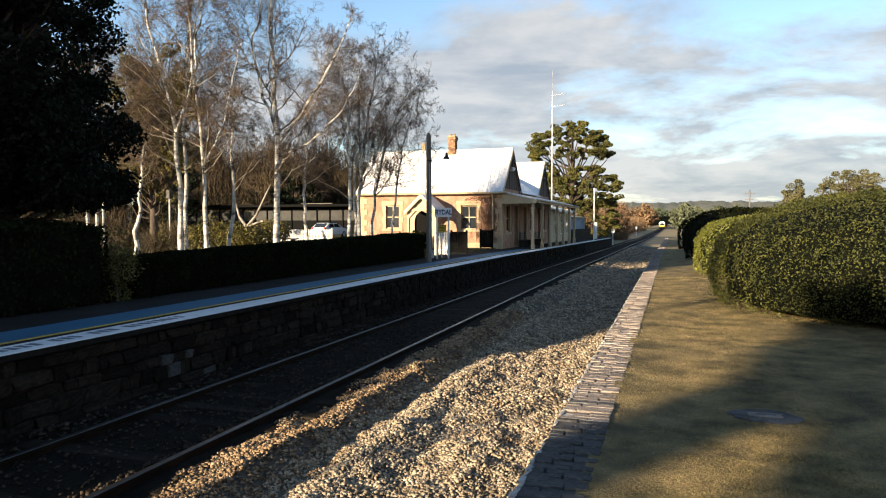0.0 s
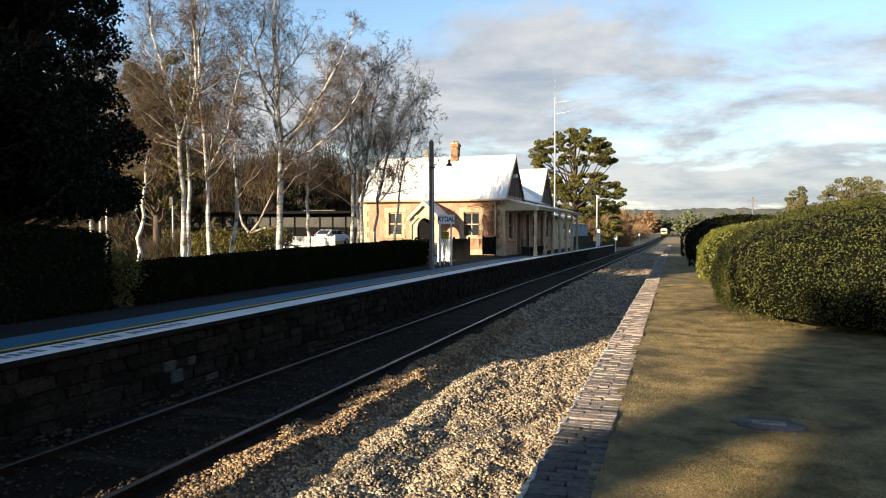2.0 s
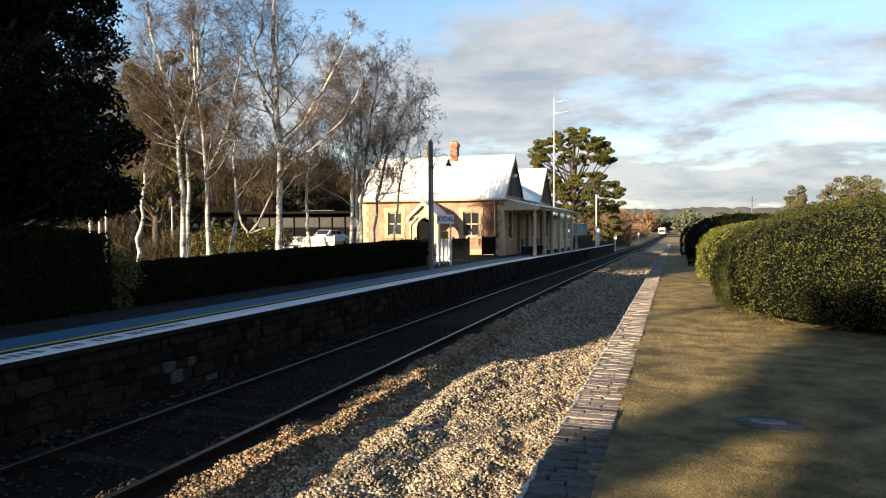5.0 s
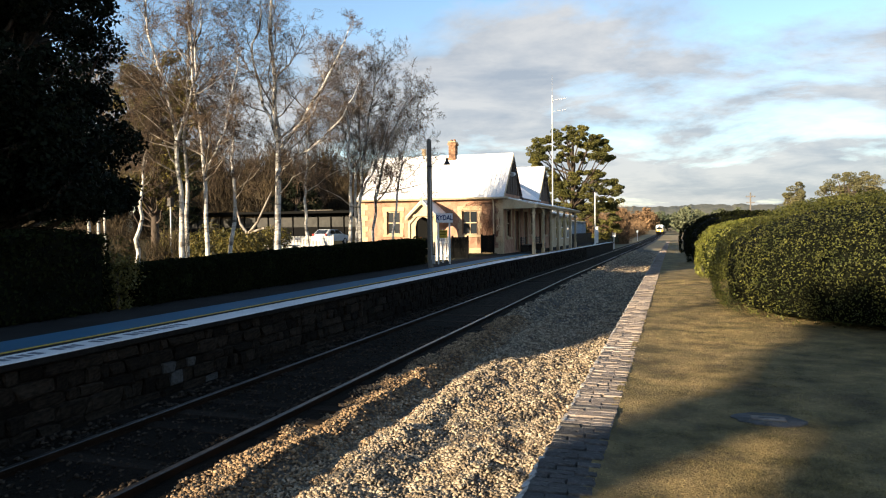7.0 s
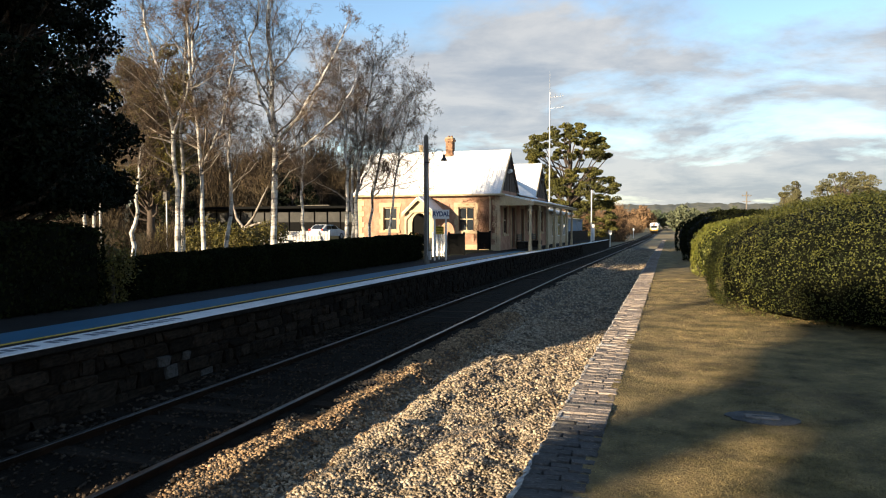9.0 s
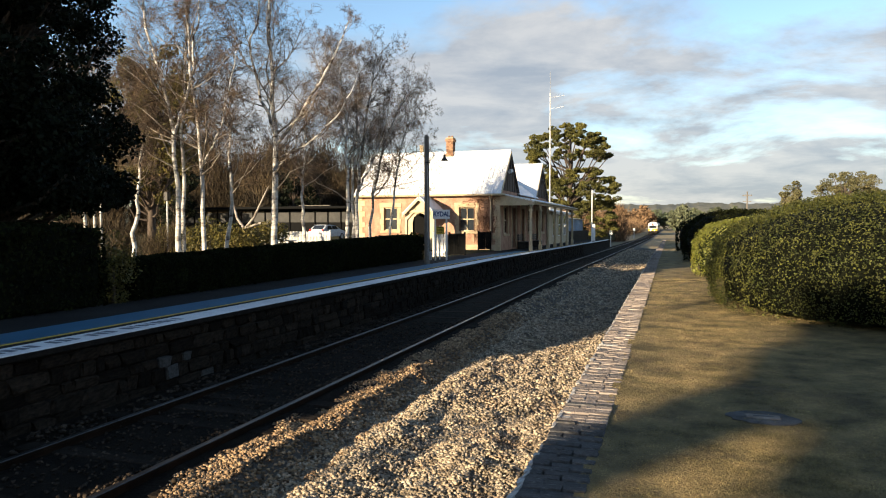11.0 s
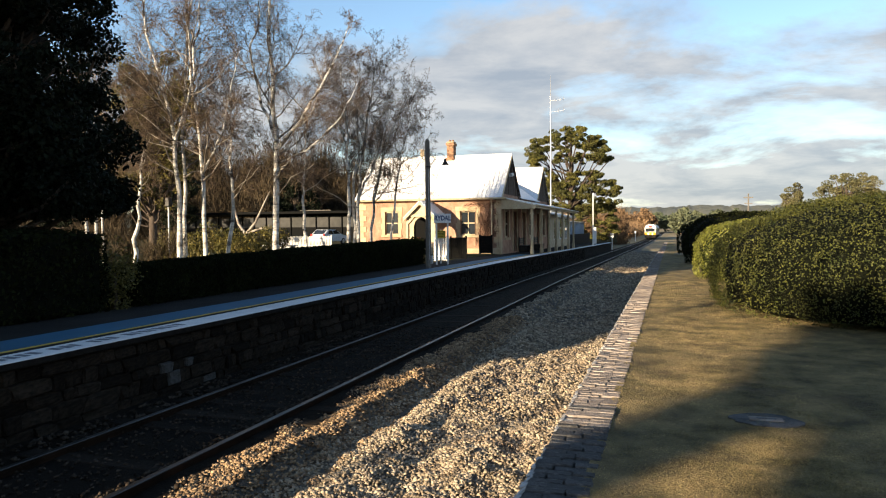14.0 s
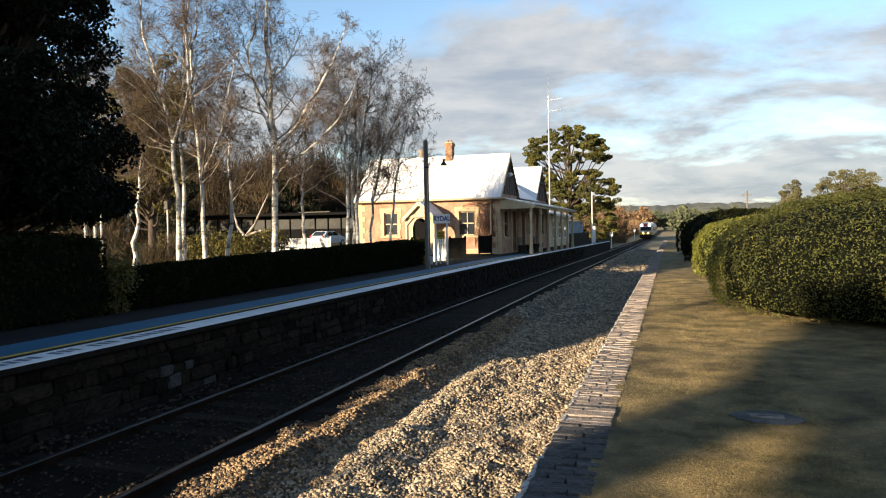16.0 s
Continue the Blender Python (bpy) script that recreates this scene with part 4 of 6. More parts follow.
# ---- train ----
def train():
    """A two-car diesel train; its leading cab faces the viewer, towards -y."""
    t = empty("diesel_train", (TRACK_X, 400, RAIL_Z), "white and yellow diesel passenger train with dark windscreen", "train")
    hw = 1.45
    body = [(-hw, 0.95), (hw, 0.95), (hw, 2.9), (hw - 0.12, 3.35), (hw - 0.5, 3.72), (-hw + 0.5, 3.72), (-hw + 0.12, 3.35), (-hw, 2.9)]
    for k, y0 in enumerate((0.35, 26.2)):
        part("car_body", prism(bmesh.new(), body, "y", y0, y0 + 25.0), TRAIN_STEEL, t, "ribbed grey steel car body")
        for side in (-1, 1):
            for j in range(9):
                yy = y0 + 3.0 + j * 2.2
                part("side_window", B(side * hw - 0.02, side * hw + 0.02, yy, yy + 1.5, 1.95, 2.75, bevel=0.01), GLASS, t)
        for yy in (y0 + 3.5, y0 + 21.0):
            part("bogie", B(-1.15, 1.15, yy - 1.5, yy + 1.5, 0.25, 0.75, bevel=0.05), UNDERFRAME, t)
            for dy in (-1.1, 1.1):
                for sx in (-0.75, 0.75):
                    part("wheel", rod(bmesh.new(), (sx - 0.06, yy + dy, 0.43), (sx + 0.06, yy + dy, 0.43), 0.43, sides=16), RAIL_RUST, t)
        part("underframe_box", B(-1.2, 1.2, y0 + 7, y0 + 17, 0.35, 0.95, bevel=0.04), UNDERFRAME, t)
        part("roof_unit", B(-0.8, 0.8, y0 + 8, y0 + 14, 3.68, 3.95, bevel=0.06), STEEL, t)
    cab = part("cab_front", prism(bmesh.new(), [(-hw, 1.75), (hw, 1.75), (hw, 3.0), (hw - 0.22, 3.5), (hw - 0.6, 3.82), (-hw + 0.6, 3.82), (-hw + 0.22, 3.5), (-hw, 3.0)], "y", 0.06, 0.4), TRAIN_WHITE, t, "white cab front")
    part("windscreen", prism(bmesh.new(), [(-1.12, 2.0), (1.12, 2.0), (1.08, 2.72), (0.98, 2.8), (-0.98, 2.8), (-1.08, 2.72)], "y", 0.02, 0.10), GLASS, cab, "dark wide windscreen")
    part("destination_box", B(-0.42, 0.42, 0.03, 0.1, 3.05, 3.4, bevel=0.02), RED_LENS, cab, "dark red marker panel")
    for sx in (-0.82, 0.82):
        bm = bmesh.new()
        rod(bm, (sx, 0.0, 3.22), (sx, 0.1, 3.22), 0.19, sides=16)
        part("headlight", bm, HEADLIGHT, cab, "lit round headlight")
        bm = bmesh.new()
        rod(bm, (sx * 0.6, -0.02, 1.38), (sx * 0.6, 0.06, 1.38), 0.09, sides=12)
        part("marker_light", bm, HEADLIGHT, cab, "lit low marker light")
    part("front_panel", B(-hw, hw, 0.02, 0.4, 1.1, 1.75, bevel=0.05), TRAIN_YELLOW, t, "bright yellow lower front panel")
    part("headstock", B(-1.35, 1.35, 0.05, 0.5, 0.35, 1.1, bevel=0.05), UNDERFRAME, t)
    bm = bmesh.new()
    rod(bm, (0, -0.35, 0.85), (0, 0.1, 0.85), 0.14, sides=10)
    part("coupler", bm, UNDERFRAME, t)
    part("gangway", B(-0.7, 0.7, 25.3, 26.3, 1.0, 3.2), RUBBER, t, "black corridor bellows")
    return t


TRAIN = train()


# ---- the station building ----
FY, SX, BACK = 39.9, -9.35, 45.0      # front wall, trackside wall, rear of the front block
EAVE, RIDGE, MID = 3.46, 5.93, 42.45


def sash(parent, axis, a0, a1, z0, z1, face, inward, glazing=True):
    """A recessed timber window with its cream surround; axis x: in the front wall, axis y: in the trackside wall."""
    def P(u0, u1, d0, d1, w0, w1, bevel=0.0):
        d0, d1 = sorted((face + inward * d0, face + inward * d1))
        return B(u0, u1, d0, d1, w0, w1, bevel=bevel) if axis == "x" else B(d0, d1, u0, u1, w0, w1, bevel=bevel)
    w = part("window", P(a0 - 0.02, a1 + 0.02, 0.14, 0.24, z0 - 0.02, z1 + 0.02), GLASS, parent, "dark sash window with cream stone surround")
    f = 0.065
    for d in ((a0, a0 + f, z0, z1), (a1 - f, a1, z0, z1)):
        part("stile", P(d[0], d[1], 0.08, 0.16, d[2], d[3], 0.008), DOOR_BROWN, w)
    for d in ((z0, z0 + f), ((z0 + z1) / 2 - 0.035, (z0 + z1) / 2 + 0.035), (z1 - f, z1)):
        part("sash_rail", P(a0 + f, a1 - f, 0.075, 0.165, d[0], d[1], 0.008), CREAM, w)
    part("glazing_bar", P((a0 + a1) / 2 - 0.022, (a0 + a1) / 2 + 0.022, 0.085, 0.15, z0 + f, z1 - f), CREAM, w)
    part("sill", P(a0 - 0.24, a1 + 0.24, -0.09, 0.1, z0 - 0.15, z0 - 0.002, 0.015), QUOIN, w)
    part("lintel", P(a0 - 0.28, a1 + 0.28, -0.035, 0.1, z1 + 0.002, z1 + 0.27, 0.012), QUOIN, w)
    n, h = 4, (z1 - z0) / 4
    for k in range(n):
        t = 0.26 if k % 2 else 0.18
        for u0, u1 in ((a0 - t, a0 - 0.002), (a1 + 0.002, a1 + t)):
            part("jamb_stone", P(u0, u1, -0.03, 0.1, z0 + k * h + 0.003, z0 + (k + 1) * h - 0.003, 0.01), QUOIN, w)
    return w


def wall_with_holes(parent, axis, a0, a1, z0, z1, holes, d0, d1, mat):
    """A thick wall built as piers, aprons and heads round its openings."""
    def P(u0, u1, w0, w1):
        if u1 - u0 > 0.01 and w1 - w0 > 0.01:
            part("wall", B(u0, u1, d0, d1, w0, w1) if axis == "x" else B(d0, d1, u0, u1, w0, w1), mat, parent)
    at = a0
    for h0, h1, b, t in sorted(holes):
        P(at, h0, z0, z1)
        P(h0, h1, z0, b)
        P(h0, h1, t, z1)
        at = h1
    P(at, a1, z0, z1)


def roof_slope(parent, ridge_a, ridge_b, eave_a, eave_b, thick=0.05, ribs=0.0, name="roof_slope"):
    r = part(name, sheet(bmesh.new(), [eave_a, eave_b, ridge_b, ridge_a], thick), ROOF_WHITE, parent, "white-painted corrugated iron roof")
    if ribs:
        ea, eb, ra, rb = (Vector(v) for v in (eave_a, eave_b, ridge_a, ridge_b))
        n = (eb - ea).cross(ra - ea).normalized()
        n = n if n.z > 0 else -n
        count = int((eb - ea).length / ribs)
        bm = bmesh.new()
        for k in range(1, count):
            p, q = ea.lerp(eb, k / count), ra.lerp(rb, k / count)
            rod(bm, p + n * 0.004, q + n * 0.004, 0.016, sides=4)
        tagged(part("corrugation", bm, ROOF_WHITE, r), kind="stuff")
    return r


def gable_roof(parent, x0, x1, y0, y1, eave, ridge, ribs=0.0):
    """A steep roof with its ridge along x; dark boarded gable with bargeboards at x1, facing the track."""
    mid, over = (y0 + y1) / 2, 0.28
    drop = over * (ridge - eave) / (mid - y0)
    xa, xb = x0 - 0.25, x1 + 0.10
    roof_slope(parent, (xa, mid, ridge), (xb, mid, ridge), (xa, y0 - over, eave - drop), (xb, y0 - over, eave - drop), ribs=ribs)
    roof_slope(parent, (xa, mid, ridge), (xb, mid, ridge), (xa, y1 + over, eave - drop), (xb, y1 + over, eave - drop))
    part("ridge_cap", rod(bmesh.new(), (xa, mid, ridge + 0.01), (xb, mid, ridge + 0.01), 0.07, sides=8), ROOF_WHITE, parent)
    g = part("gable", prism(bmesh.new(), [(y0, eave), (y1, eave), (mid, ridge - 0.06)], "x", x1 - 0.3, x1 + 0.03), GABLE_DARK, parent, "dark timber boarded gable")
    for k in range(7):
        yy = y0 + 0.5 + k * (y1 - y0 - 1.0) / 6
        top = eave + (ridge - eave) * (1 - abs(yy - mid) / (mid - y0)) - 0.1
        part("batten", B(x1 + 0.03, x1 + 0.055, yy - 0.03, yy + 0.03, eave, top), GABLE_DARK, g)
    for s in (-1, 1):
        ye = mid + s * (mid - y0 + over)
        bm = bmesh.new()
        prism(bm, [(mid, ridge - 0.03), (ye, eave - drop - 0.03), (ye, eave - drop - 0.24), (mid, ridge - 0.27)], "x", xb - 0.02, xb + 0.03)
        part("bargeboard", bm, CREAM if s < 0 else GABLE_DARK, g, "carved cream bargeboard" if s < 0 else "")
    part("collar_tie", B(xb - 0.03, xb + 0.02, mid - 0.85, mid + 0.85, ridge - 1.25, ridge - 1.12), GABLE_DARK, g)
    part("pendant", B(xb - 0.03, xb + 0.02, mid - 0.05, mid + 0.05, ridge - 1.45, ridge - 0.1), GABLE_DARK, g)
    return g


def station():
    s = empty("station_building", (0, 0, 0), "Victorian stone station building with white iron roof and verandah", "building")
    w1, w2 = (-11.79, -10.86, 1.06, 2.46), (-16.54, -15.68, 1.10, 2.48)
    door = (-14.75, -13.45, 0.0, 2.1)
    wall_with_holes(s, "x", -18.2, SX, -0.3, EAVE, [w1, w2, door], FY, FY + 0.36, BRICK_WALL)
    for a0, a1, z0, z1 in (w1, w2):
        sash(s, "x", a0, a1, z0, z1, FY, 1)
    part("curtain", B(-11.72, -11.4, FY + 0.3, FY + 0.31, 1.1, 2.4), CURTAIN, s)
    # Door set wide and near-black to stand for the shade inside the porch.
    part("front_door", B(door[0], door[1], FY + 0.2, FY + 0.26, 0.0, 2.1), FENCE_DARK, s, "near-black front door that stands for the porch shade")
    part("plinth", B(-18.25, SX + 0.02, FY - 0.06, FY + 0.3, -0.3, 0.28, bevel=0.02), QUOIN, s, "cream stone plinth")
    for k in range(9):
        t = 0.42 if k % 2 else 0.26
        z0 = 0.285 + k * 0.33
        part("quoin", B(SX - t, SX + 0.03, FY - 0.03, FY + 0.3, z0, z0 + 0.322, bevel=0.012), QUOIN, s)
        part("quoin", B(-18.23, -18.2 + t, FY - 0.03, FY + 0.3, z0, z0 + 0.322, bevel=0.012), QUOIN, s)
    part("wall", B(-18.2, -17.85, FY + 0.36, BACK, -0.3, EAVE), BRICK_WALL, s)
    part("wall", B(-18.2, SX, BACK - 0.3, BACK, -0.3, EAVE), BRICK_WALL, s)
    part("gutter", rod(bmesh.new(), (-18.4, FY - 0.34, EAVE - 0.30), (SX + 0.4, FY - 0.34, EAVE - 0.30), 0.065, sides=8), CREAM, s, "cream eaves gutter")
    part("soffit_board", B(-18.3, SX + 0.35, FY - 0.28, FY, EAVE - 0.30, EAVE - 0.24), CREAM, s)
    bm = bmesh.new()
    rod(bm, (SX - 0.52, FY - 0.34, EAVE - 0.33), (SX - 0.52, FY - 0.08, EAVE - 0.6), 0.045)
    rod(bm, (SX - 0.52, FY - 0.08, EAVE - 0.58), (SX - 0.52, FY - 0.08, -0.02), 0.045)
    part("downpipe", bm, CREAM, s, "cream-painted rainwater downpipe")
    gable_roof(s, -18.2, SX, FY, BACK, EAVE, RIDGE, ribs=0.24)
    # trackside wall with doors and windows under the verandah
    openings = [(41.0, 42.0, 0.9, 2.5), (43.2, 44.3, 0.0, 2.5), (46.0, 47.1, 0.0, 2.5), (48.4, 49.4, 0.9, 2.5), (51.2, 52.3, 0.0, 2.5), (53.6, 54.6, 0.9, 2.5)]
    wall_with_holes(s, "y", FY + 0.36, 56.2, -0.3, EAVE, openings, SX - 0.34, SX, BRICK_WALL)
    for a0, a1, z0, z1 in openings:
        if z0 > 0:
            sash(s, "y", a0, a1, z0, z1, SX, -1)
        else:
            d = part("door", B(SX - 0.2, SX - 0.14, a0, a1, 0, 2.5), DOOR_BROWN, s, "dark brown panelled door")
            for zz in (0.15, 1.15):
                for yy in (a0 + 0.12, (a0 + a1) / 2 + 0.04):
                    part("panel", B(SX - 0.14, SX - 0.12, yy, yy + 0.36, zz, zz + 0.8, bevel=0.008), DOOR_BROWN, d)
            for k in range(7):
                t = 0.26 if k % 2 else 0.17
                for u0, u1 in ((a0 - t, a0), (a1, a1 + t)):
                    part("jamb_stone", B(SX - 0.05, SX + 0.03, u0, u1, 0.01 + k * 0.357, 0.36 + k * 0.357, bevel=0.01), QUOIN, d)
            part("head_stone", B(SX - 0.05, SX + 0.035, a0 - 0.28, a1 + 0.28, 2.505, 2.78, bevel=0.012), QUOIN, d)
    # middle range and second gable
    part("wall", B(-15, -14.7, BACK, 56.2, -0.3, EAVE), BRICK_WALL, s)
    part("wall", B(-15, SX, 55.9, 56.2, -0.3, EAVE), BRICK_WALL, s)
    roof_slope(s, (-12.0, BACK - 1.0, 5.3), (-12.0, 52.0, 5.3), (SX + 0.25, BACK - 0.2, EAVE - 0.1), (SX + 0.25, 51.2, EAVE - 0.1))
    roof_slope(s, (-12.0, BACK - 1.0, 5.3), (-12.0, 52.0, 5.3), (-15.2, BACK - 0.2, EAVE - 0.1), (-15.2, 51.2, EAVE - 0.1))
    gable_roof(s, -14.8, SX, 50.9, 56.2, EAVE, 6.0)
    return s


STATION = station()


def chimney():
    c = empty("chimney_stack", (-13.1, MID + 0.05, 5.3), "weathered brown brick chimney stack with a corbelled cap", "chimney")
    rng = random.Random(31)
    part("shaft", B(-0.20, 0.20, -0.26, 0.26, 0, 1.5), MORTAR, c, "sooty mortar core")
    z, row = 0.0, 0
    while z < 1.46:
        g = 0.055 if z < 0.5 else (0.05 if z > 1.30 else 0.0)
        hx, hy = 0.215 + g, 0.275 + g
        cut = 0.12 if row % 2 else -0.06
        for x0, x1 in ((-hx, cut - 0.004), (cut + 0.004, hx)):
            part("brick", B(x0, x1, -hy, hy, z + 0.004, z + 0.072, bevel=0.006), CHIMNEY_BRICK, c)
        z += 0.077
        row += 1
    part("cap", B(-0.24, 0.24, -0.30, 0.30, 1.47, 1.55, bevel=0.02), QUOIN, c, "pale cement cap")
    for x in (-0.1, 0.1):
        part("pot", rod(bmesh.new(), (x, 0, 1.55), (x, 0, 1.68), 0.08, 0.07, sides=10), CHIMNEY_BRICK, c)
    v = empty("roof_vent", (-15.1, MID + 0.3, 5.7), "short pale vent stack behind the ridge", "vent")
    part("stack", B(-0.11, 0.11, -0.11, 0.11, 0, 0.72, bevel=0.02), QUOIN, v)
    part("cap", B(-0.15, 0.15, -0.15, 0.15, 0.72, 0.78, bevel=0.015), QUOIN, v)
    f = empty("floodlight", (SX + 0.16, MID - 0.55, 4.62), "small white floodlight on the gable", "lamp")
    part("housing", rod(bmesh.new(), (0, -0.16, 0), (0.1, 0.10, 0.05), 0.13, 0.10, sides=12), WHITE_PAINT, f)
    part("bracket", B(-0.08, 0.02, -0.03, 0.03, -0.05, 0.12), STEEL, f)


chimney()


def porch():
    p = empty("porch", (-13.52, 37.95, 0), "small cream gabled timber entrance porch", "porch")
    dep = FY - 37.95
    hw, e, a = 0.82, 2.22, 3.02
    for s in (-1, 1):
        xe, ze = s * (hw + 0.18), e - 0.18
        part("roof_slope", sheet(bmesh.new(), [(0, -0.25, a + 0.05), (xe, -0.25, ze + 0.05), (xe, dep - 0.01, ze + 0.05), (0, dep - 0.01, a + 0.05)], 0.05), ROOF_WHITE, p, "white iron porch roof")
        part("bargeboard", prism(bmesh.new(), [(0, a), (xe, ze), (xe, ze - 0.17), (0, a - 0.2)], "y", -0.28, -0.23), CREAM, p)
        part("post", B(s * hw - 0.06, s * hw + 0.06, -0.1, 0.02, 0, e, bevel=0.015), CREAM, p)
        part("side_wall", B(s * hw - 0.05, s * hw + 0.05, 0.03, dep, 0, 0.95), BRICK_WALL, p)
        part("brace", prism(bmesh.new(), [(s * hw, 1.65), (s * 0.25, 2.25), (s * 0.25, 2.38), (s * hw, 1.85)], "y", -0.09, -0.03), CREAM, p)
        part("wall_plate", B(s * hw - 0.06, s * hw + 0.06, 0.03, dep, e - 0.12, e), CREAM, p)
    arch = [(-hw, 0.0), (-0.46, 0.0), (-0.46, 1.55), (-0.38, 1.85), (-0.2, 2.04), (0, 2.1), (0.2, 2.04), (0.38, 1.85), (0.46, 1.55), (0.46, 0.0), (hw, 0.0), (hw, e - 0.12), (-hw, e - 0.12)]
    part("arched_front", prism(bmesh.new(), arch, "y", 0.0, 0.06), CREAM, p, "cream arched timber front")
    part("gable_boarding", prism(bmesh.new(), [(-hw, e), (hw, e), (0, a - 0.04)], "y", -0.06, -0.02), CREAM, p)
    part("tie_beam", B(-hw, hw, -0.13, -0.07, e - 0.1, e + 0.04, bevel=0.01), CREAM, p)
    part("finial", rod(bmesh.new(), (0, -0.255, a - 0.25), (0, -0.255, a + 0.22), 0.03, 0.012, sides=6), CREAM, p)


porch()


def verandah():
    v = empty("verandah", (0, 0, 0), "long timber verandah with cream posts along the platform", "verandah")
    x0, x1, y0, y1, zw, zf = SX + 0.04, -7.35, FY - 0.1, 58.6, 3.26, 2.80
    roof_slope(v, (x0, y0, zw), (x0, y1, zw), (x1, y0, zf), (x1, y1, zf), 0.06, name="verandah_roof")
    part("fascia", B(x1 - 0.02, x1 + 0.03, y0, y1, zf - 0.20, zf - 0.03), CREAM, v, "cream fascia board")
    part("gutter", rod(bmesh.new(), (x1 + 0.08, y0, zf - 0.06), (x1 + 0.08, y1, zf - 0.06), 0.055, sides=8), CREAM, v)
    # boarded end panel with a scalloped lower edge
    part("end_panel", prism(bmesh.new(), [(x0, zw - 0.07), (x1, zf - 0.07), (x1, zf - 0.26), (x0, zf - 0.26)], "y", y0 - 0.03, y0 + 0.02), CREAM, v, "cream lattice end panel")
    for k in range(11):
        xx = x0 + 0.08 + k * (x1 - x0 - 0.16) / 10
        part("lattice_slat", B(-0.011, 0.011, -0.012, 0.0, -0.24, 0.24, m=pose(xx, y0 - 0.03, zf - 0.06 + 0.012 * (10 - k), 0, 40 if k % 2 else -40, 0)), QUOIN, v)
    for k, yy in enumerate((39.95, 43.0, 45.9, 48.8, 51.8, 54.8, 57.8)):
        part("post", B(-7.62, -7.48, yy - 0.07, yy + 0.07, -0.2, zf - 0.18, bevel=0.015), CREAM, v)
        part("post_base", B(-7.65, -7.45, yy - 0.1, yy + 0.1, -0.2, 0.24, bevel=0.02), CREAM, v)
        part("capital", B(-7.66, -7.44, yy - 0.11, yy + 0.11, 2.22, 2.3, bevel=0.015), CREAM, v)
        for s in (-1, 1):
            part("bracket", prism(bmesh.new(), [(yy + s * 0.07, 2.3), (yy + s * 0.5, 2.58), (yy + s * 0.5, 2.61), (yy + s * 0.07, 2.61)], "x", -7.57, -7.53), CREAM, v)
        part("rafter", sheet(bmesh.new(), [(x0, yy - 0.04, zw - 0.08), (x0, yy + 0.04, zw - 0.08), (x1, yy + 0.04, zf - 0.08), (x1, yy - 0.04, zf - 0.08)], 0.1), CREAM, v)
    part("beam", B(-7.61, -7.49, y0, y1, zf - 0.19, zf - 0.1), CREAM, v)


verandah()


def bench(at, turn):
    b = empty("bench", at, "slatted timber platform bench against the wall", "bench", "benches on the platform", turn=turn)
    for k in range(4):
        part("seat_slat", B(-0.8, 0.8, -0.22 + k * 0.11, -0.13 + k * 0.11, 0.42, 0.45, bevel=0.006), TIMBER_GREY, b)
    for k in range(3):
        part("back_slat", B(-0.8, 0.8, 0.23, 0.26, 0.55 + k * 0.13, 0.64 + k * 0.13, bevel=0.006), TIMBER_GREY, b)
    for x in (-0.65, 0.65):
        part("leg_frame", B(x - 0.03, x + 0.03, -0.2, 0.26, 0.0, 0.42, bevel=0.01), IRON_DARK, b)
        part("back_support", B(x - 0.03, x + 0.03, 0.2, 0.23, 0.42, 0.95, bevel=0.008), IRON_DARK, b)


bench((SX + 0.35, 45.2, -0.095), 90)
bench((SX + 0.35, 50.3, -0.127), 90)


def annexe():
    a = empty("station_annexe", (0, 0, 0), "low cream weatherboard annexe behind the verandah", "building")
    part("wall", B(-13.5, SX - 0.1, 57.6, 57.85, -0.3, 2.75), CREAM, a)
    part("wall", B(SX - 0.35, SX - 0.1, 57.85, 69.5, -0.3, 2.62), CREAM, a)
    part("wall", B(-13.5, SX - 0.1, 69.5, 69.75, -0.3, 2.75), CREAM, a)
    for k in range(12):
        part("weatherboard", B(SX - 0.1, SX - 0.075, 57.85, 69.5, 0.05 + k * 0.21, 0.25 + k * 0.21, bevel=0.006), CREAM, a)
    for y in (59.5, 62.6, 66.0):
        w = part("window", B(SX - 0.075, SX - 0.05, y, y + 1.2, 0.55, 2.3), GLASS, a)
        for yy in (y - 0.08, y + 1.2):
            part("window_frame", B(SX - 0.075, SX - 0.03, yy, yy + 0.08, 0.45, 2.4), WHITE_PAINT, w)
        for zz in (0.45, 1.4, 2.3):
            part("window_rail", B(SX - 0.07, SX - 0.035, y, y + 1.2, zz, zz + 0.08), WHITE_PAINT, w)
    part("roof", sheet(bmesh.new(), [(SX + 0.35, 57.4, 2.55), (SX + 0.35, 70.1, 2.55), (-13.8, 70.1, 3.6), (-13.8, 57.4, 3.6)], 0.06), ROOF_WHITE, a)
    part("fascia", B(SX + 0.34, SX + 0.38, 57.4, 70.1, 2.37, 2.55), WHITE_PAINT, a)


annexe()


